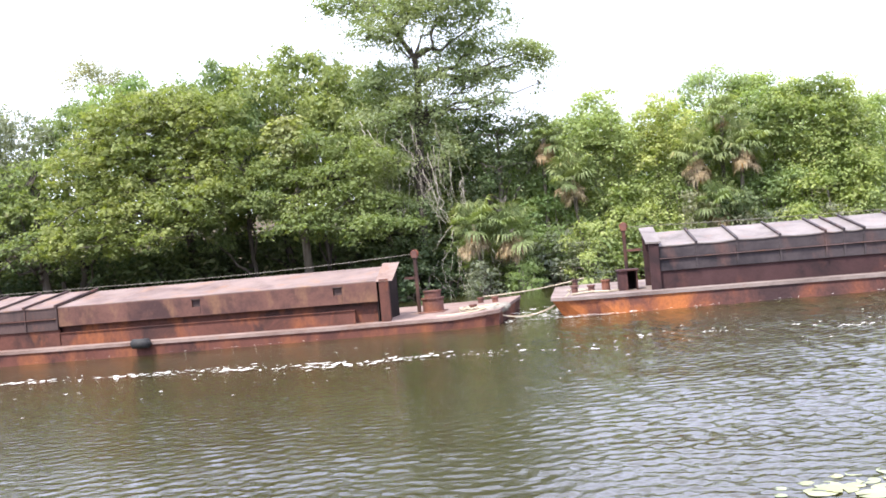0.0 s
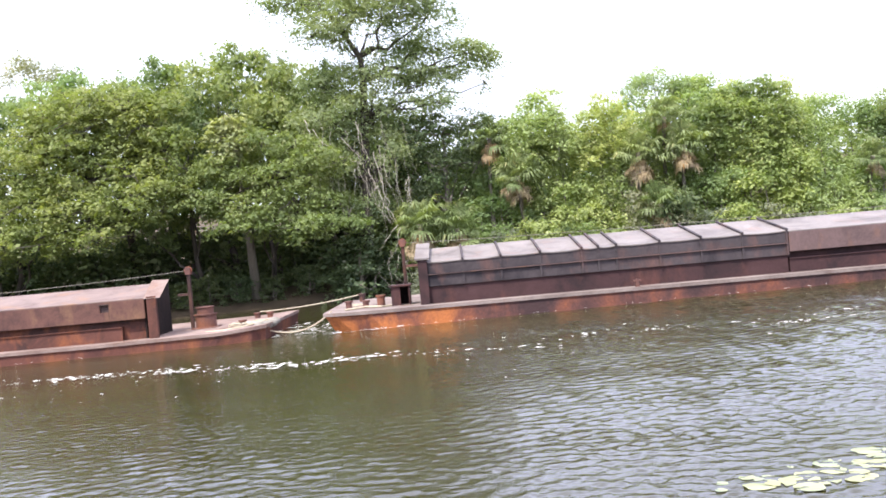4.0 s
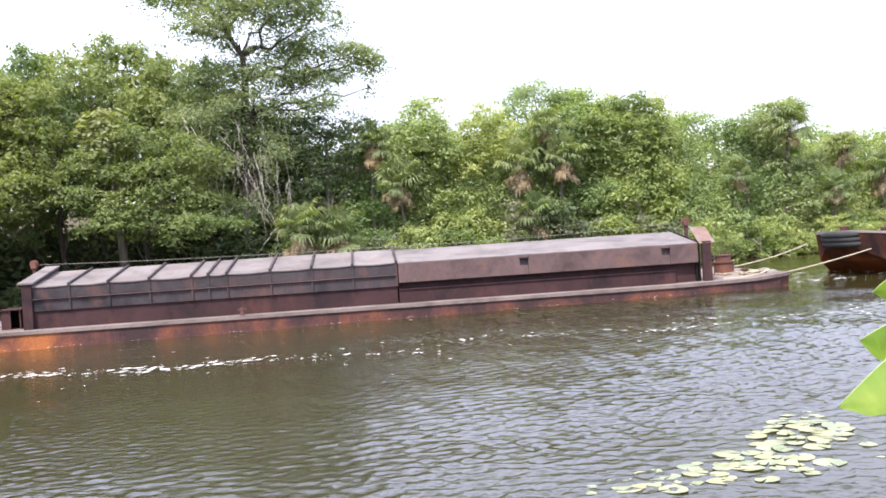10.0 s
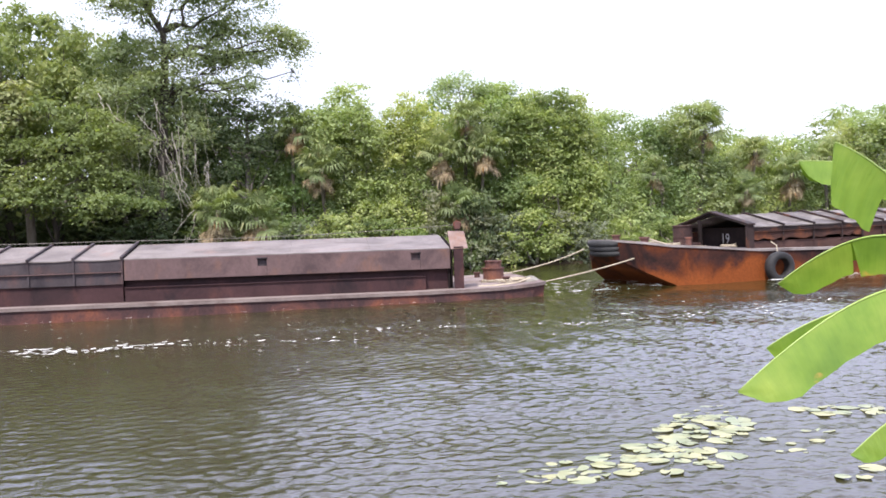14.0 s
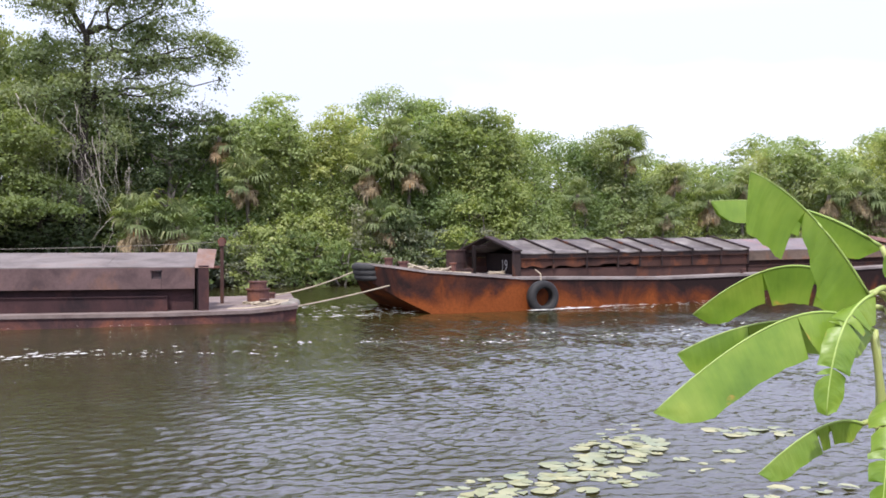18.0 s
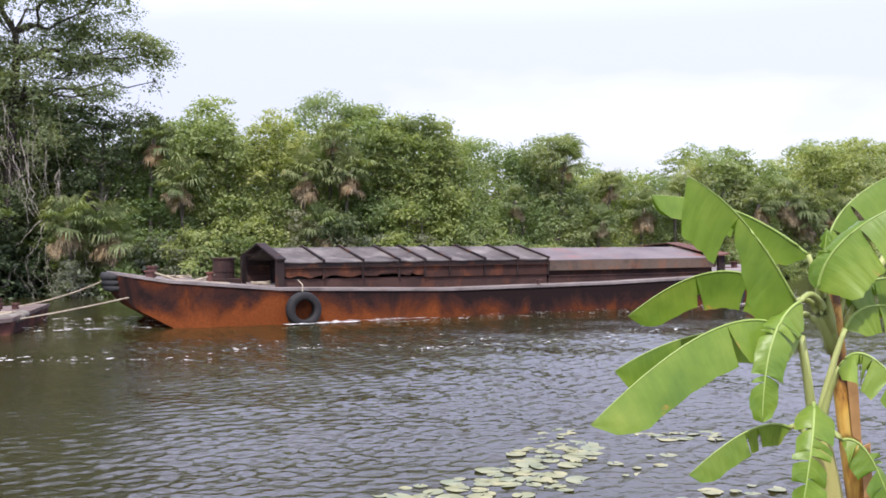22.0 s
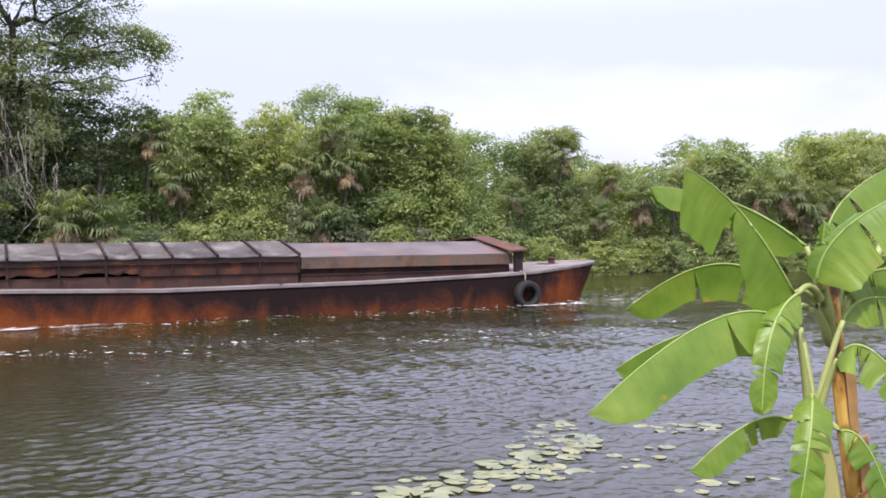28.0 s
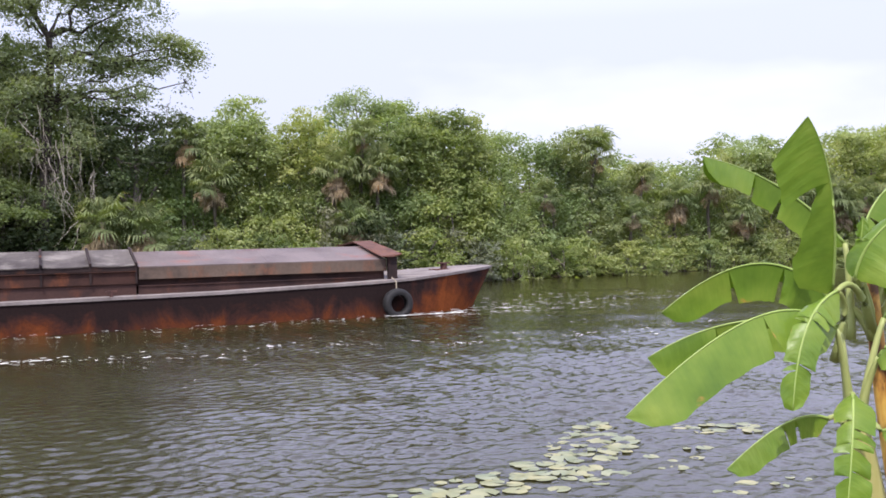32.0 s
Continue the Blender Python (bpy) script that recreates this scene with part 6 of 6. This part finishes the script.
BARGE_1 = [(0, -1.21, 30.75, -10.26), (1, -2.64, 30.96, -8.61), (2, -4.08, 31.18, -6.98), (3, -5.53, 31.40, -5.27), (4, -6.96, 31.63, -3.41), (5, -8.36, 31.86, -1.39), (6, -9.76, 32.10, 0.62), (7, -11.16, 32.33, 2.40), (8, -12.53, 32.53, 3.40), (9, -13.90, 32.70, 4.00), (10, -15.27, 32.84, 4.31), (11, -16.63, 32.97, 4.45), (12, -18.00, 33.10, 4.60), (13, -19.37, 33.20, 4.60), (14, -20.74, 33.30, 4.60), (15, -22.11, 33.40, 4.60), (16, -23.48, 33.50, 4.60), (17, -24.85, 33.60, 4.60), (18, -26.22, 33.70, 4.60), (19, -27.59, 33.80, 4.60), (20, -28.96, 33.90, 4.60), (21, -30.33, 34.00, 4.60), (22, -31.70, 34.10, 4.60), (23, -33.07, 34.20, 4.60), (24, -34.44, 34.30, 4.60), (25, -35.81, 34.40, 4.60), (26, -37.18, 34.50, 4.60), (27, -38.55, 34.60, 4.60), (28, -39.92, 34.70, 4.60), (29, -41.29, 34.80, 4.60), (30, -42.66, 34.90, 4.60), (31, -44.03, 35.00, 4.60), (32, -45.40, 35.10, 4.60)]
BARGE_2 = [(0, 12.28, 26.02, -8.12), (1, 11.04, 26.35, -6.69), (2, 9.79, 26.69, -5.32), (3, 8.50, 27.04, -4.23), (4, 7.20, 27.38, -3.67), (5, 5.90, 27.71, -3.53), (6, 4.60, 28.03, -3.48), (7, 3.27, 28.32, -3.52), (8, 1.88, 28.49, -3.80), (9, 0.49, 28.57, -4.71), (10, -0.91, 28.59, -5.61), (11, -2.30, 28.57, -6.53), (12, -3.73, 28.60, -6.92), (13, -5.11, 28.63, -7.51), (14, -6.50, 28.67, -8.04), (15, -7.87, 28.72, -8.34), (16, -9.16, 28.77, -8.53), (17, -10.44, 28.81, -8.70), (18, -11.72, 28.86, -8.86), (19, -13.02, 28.90, -9.00), (20, -14.41, 28.94, -9.08), (21, -15.86, 28.99, -9.12), (22, -17.36, 29.05, -9.12), (23, -18.83, 29.11, -9.12), (24, -20.30, 29.17, -9.12), (25, -21.74, 29.23, -9.12), (26, -23.19, 29.29, -9.12), (27, -24.63, 29.35, -9.12), (28, -26.05, 29.41, -9.12), (29, -27.47, 29.47, -9.12), (30, -28.90, 29.53, -9.12), (31, -30.32, 29.59, -9.12), (32, -31.73, 29.65, -9.12)]
BARGE_3 = [(0, 38.90, 27.10, 3.60), (1, 37.48, 27.11, 3.60), (2, 36.05, 27.12, 3.60), (3, 34.62, 27.12, 3.60), (4, 33.20, 27.13, 3.60), (5, 31.77, 27.14, 3.60), (6, 30.35, 27.15, 3.59), (7, 28.92, 27.16, 3.58), (8, 27.50, 27.16, 3.56), (9, 26.07, 27.17, 3.54), (10, 24.65, 27.17, 3.52), (11, 23.22, 27.18, 3.49), (12, 21.80, 27.18, 3.45), (13, 20.38, 27.16, 3.38), (14, 18.95, 27.13, 3.28), (15, 17.52, 27.09, 3.16), (16, 16.05, 27.04, 3.04), (17, 14.56, 26.96, 2.92), (18, 13.09, 26.88, 2.81), (19, 11.65, 26.81, 2.70), (20, 10.22, 26.75, 2.61), (21, 8.78, 26.70, 2.55), (22, 7.33, 26.64, 2.49), (23, 5.90, 26.59, 2.43), (24, 4.46, 26.55, 2.36), (25, 3.02, 26.59, 2.39), (26, 1.57, 26.62, 2.27), (27, 0.13, 26.63, 2.09), (28, -1.29, 26.64, 1.92), (29, -2.71, 26.64, 1.76), (30, -4.14, 26.63, 1.61), (31, -5.56, 26.62, 1.51), (32, -6.97, 26.60, 1.43)]


def tow_rows(rows_a, pa, rows_b, pb):
    out = []
    for (t, ma), (u, mb) in zip(rows_a, rows_b):
        a, b = ma @ Vector(pa), mb @ Vector(pb)
        turn = (b - a).to_track_quat("X", "Z").to_matrix().to_4x4()
        out.append((t, Matrix.Translation(a) @ turn, (b - a).length))
    return out


def motions():
    tracks = {"one": along(BARGE_1, -15.2, -3.4, 0.53), "two": along(BARGE_2, 0, 0, 0.62), "three": along(BARGE_3, 0, 0, 0)}
    for a, b, pa, pb, drop in TOWS:
        rows = tow_rows(tracks[a], pa, tracks[b], pb)
        near = [r[2] for r in rows if r[0] <= 7] if a == "one" else [r[2] for r in rows if 11 <= r[0] <= 24]
        rope = rope_between(pa, pb, drop, sum(near) / len(near))
        walk(rope, [r[:2] for r in rows])
    for k, name in ((1, "one"), (2, "two"), (3, "three")):
        flat = []
        for t, m in tracks[name]:
            flat.append((t, Matrix.Translation(m.translation) @ Matrix.Rotation(math.atan2(m[1][0], m[0][0]), 4, "Z")))
        walk(wakes[k], flat)
    walk(barge_one, tracks["one"])
    walk(barge_two, tracks["two"])
    walk(barge_three, tracks["three"])
    for i, (key, leaf) in enumerate(banana_leaves.items()):
        rows, r = [], random.Random(900 + i)
        base = leaf.location.copy()
        for k in range(33):
            swing = 1.6 * math.sin(0.9 * k + i) + r.uniform(-1.3, 1.3)
            if key == "top":
                swing += 34 * max(0.0, min(1.0, (k - 28.0) / 3.6)) ** 1.2
            if key == "midleft":
                swing += 15 * max(0.0, 1 - abs(k - 30.3) / 1.3)
            if key == "back":
                swing += 14 * max(0.0, min(1.0, (k - 28.0) / 3.0))
            turn = Matrix.Rotation(radians(swing), 4, Vector((0.41, 0.91, 0.0))) @ Matrix.Rotation(radians(0.8 * swing * math.sin(i)), 4, "Z")
            rows.append((float(k), Matrix.Translation(base) @ turn))
        walk(leaf, rows)
    walk(water, [(0.0, pose(0, 0, 0)), (32.0, pose(-2.0, -1.0, 0))])


motions()
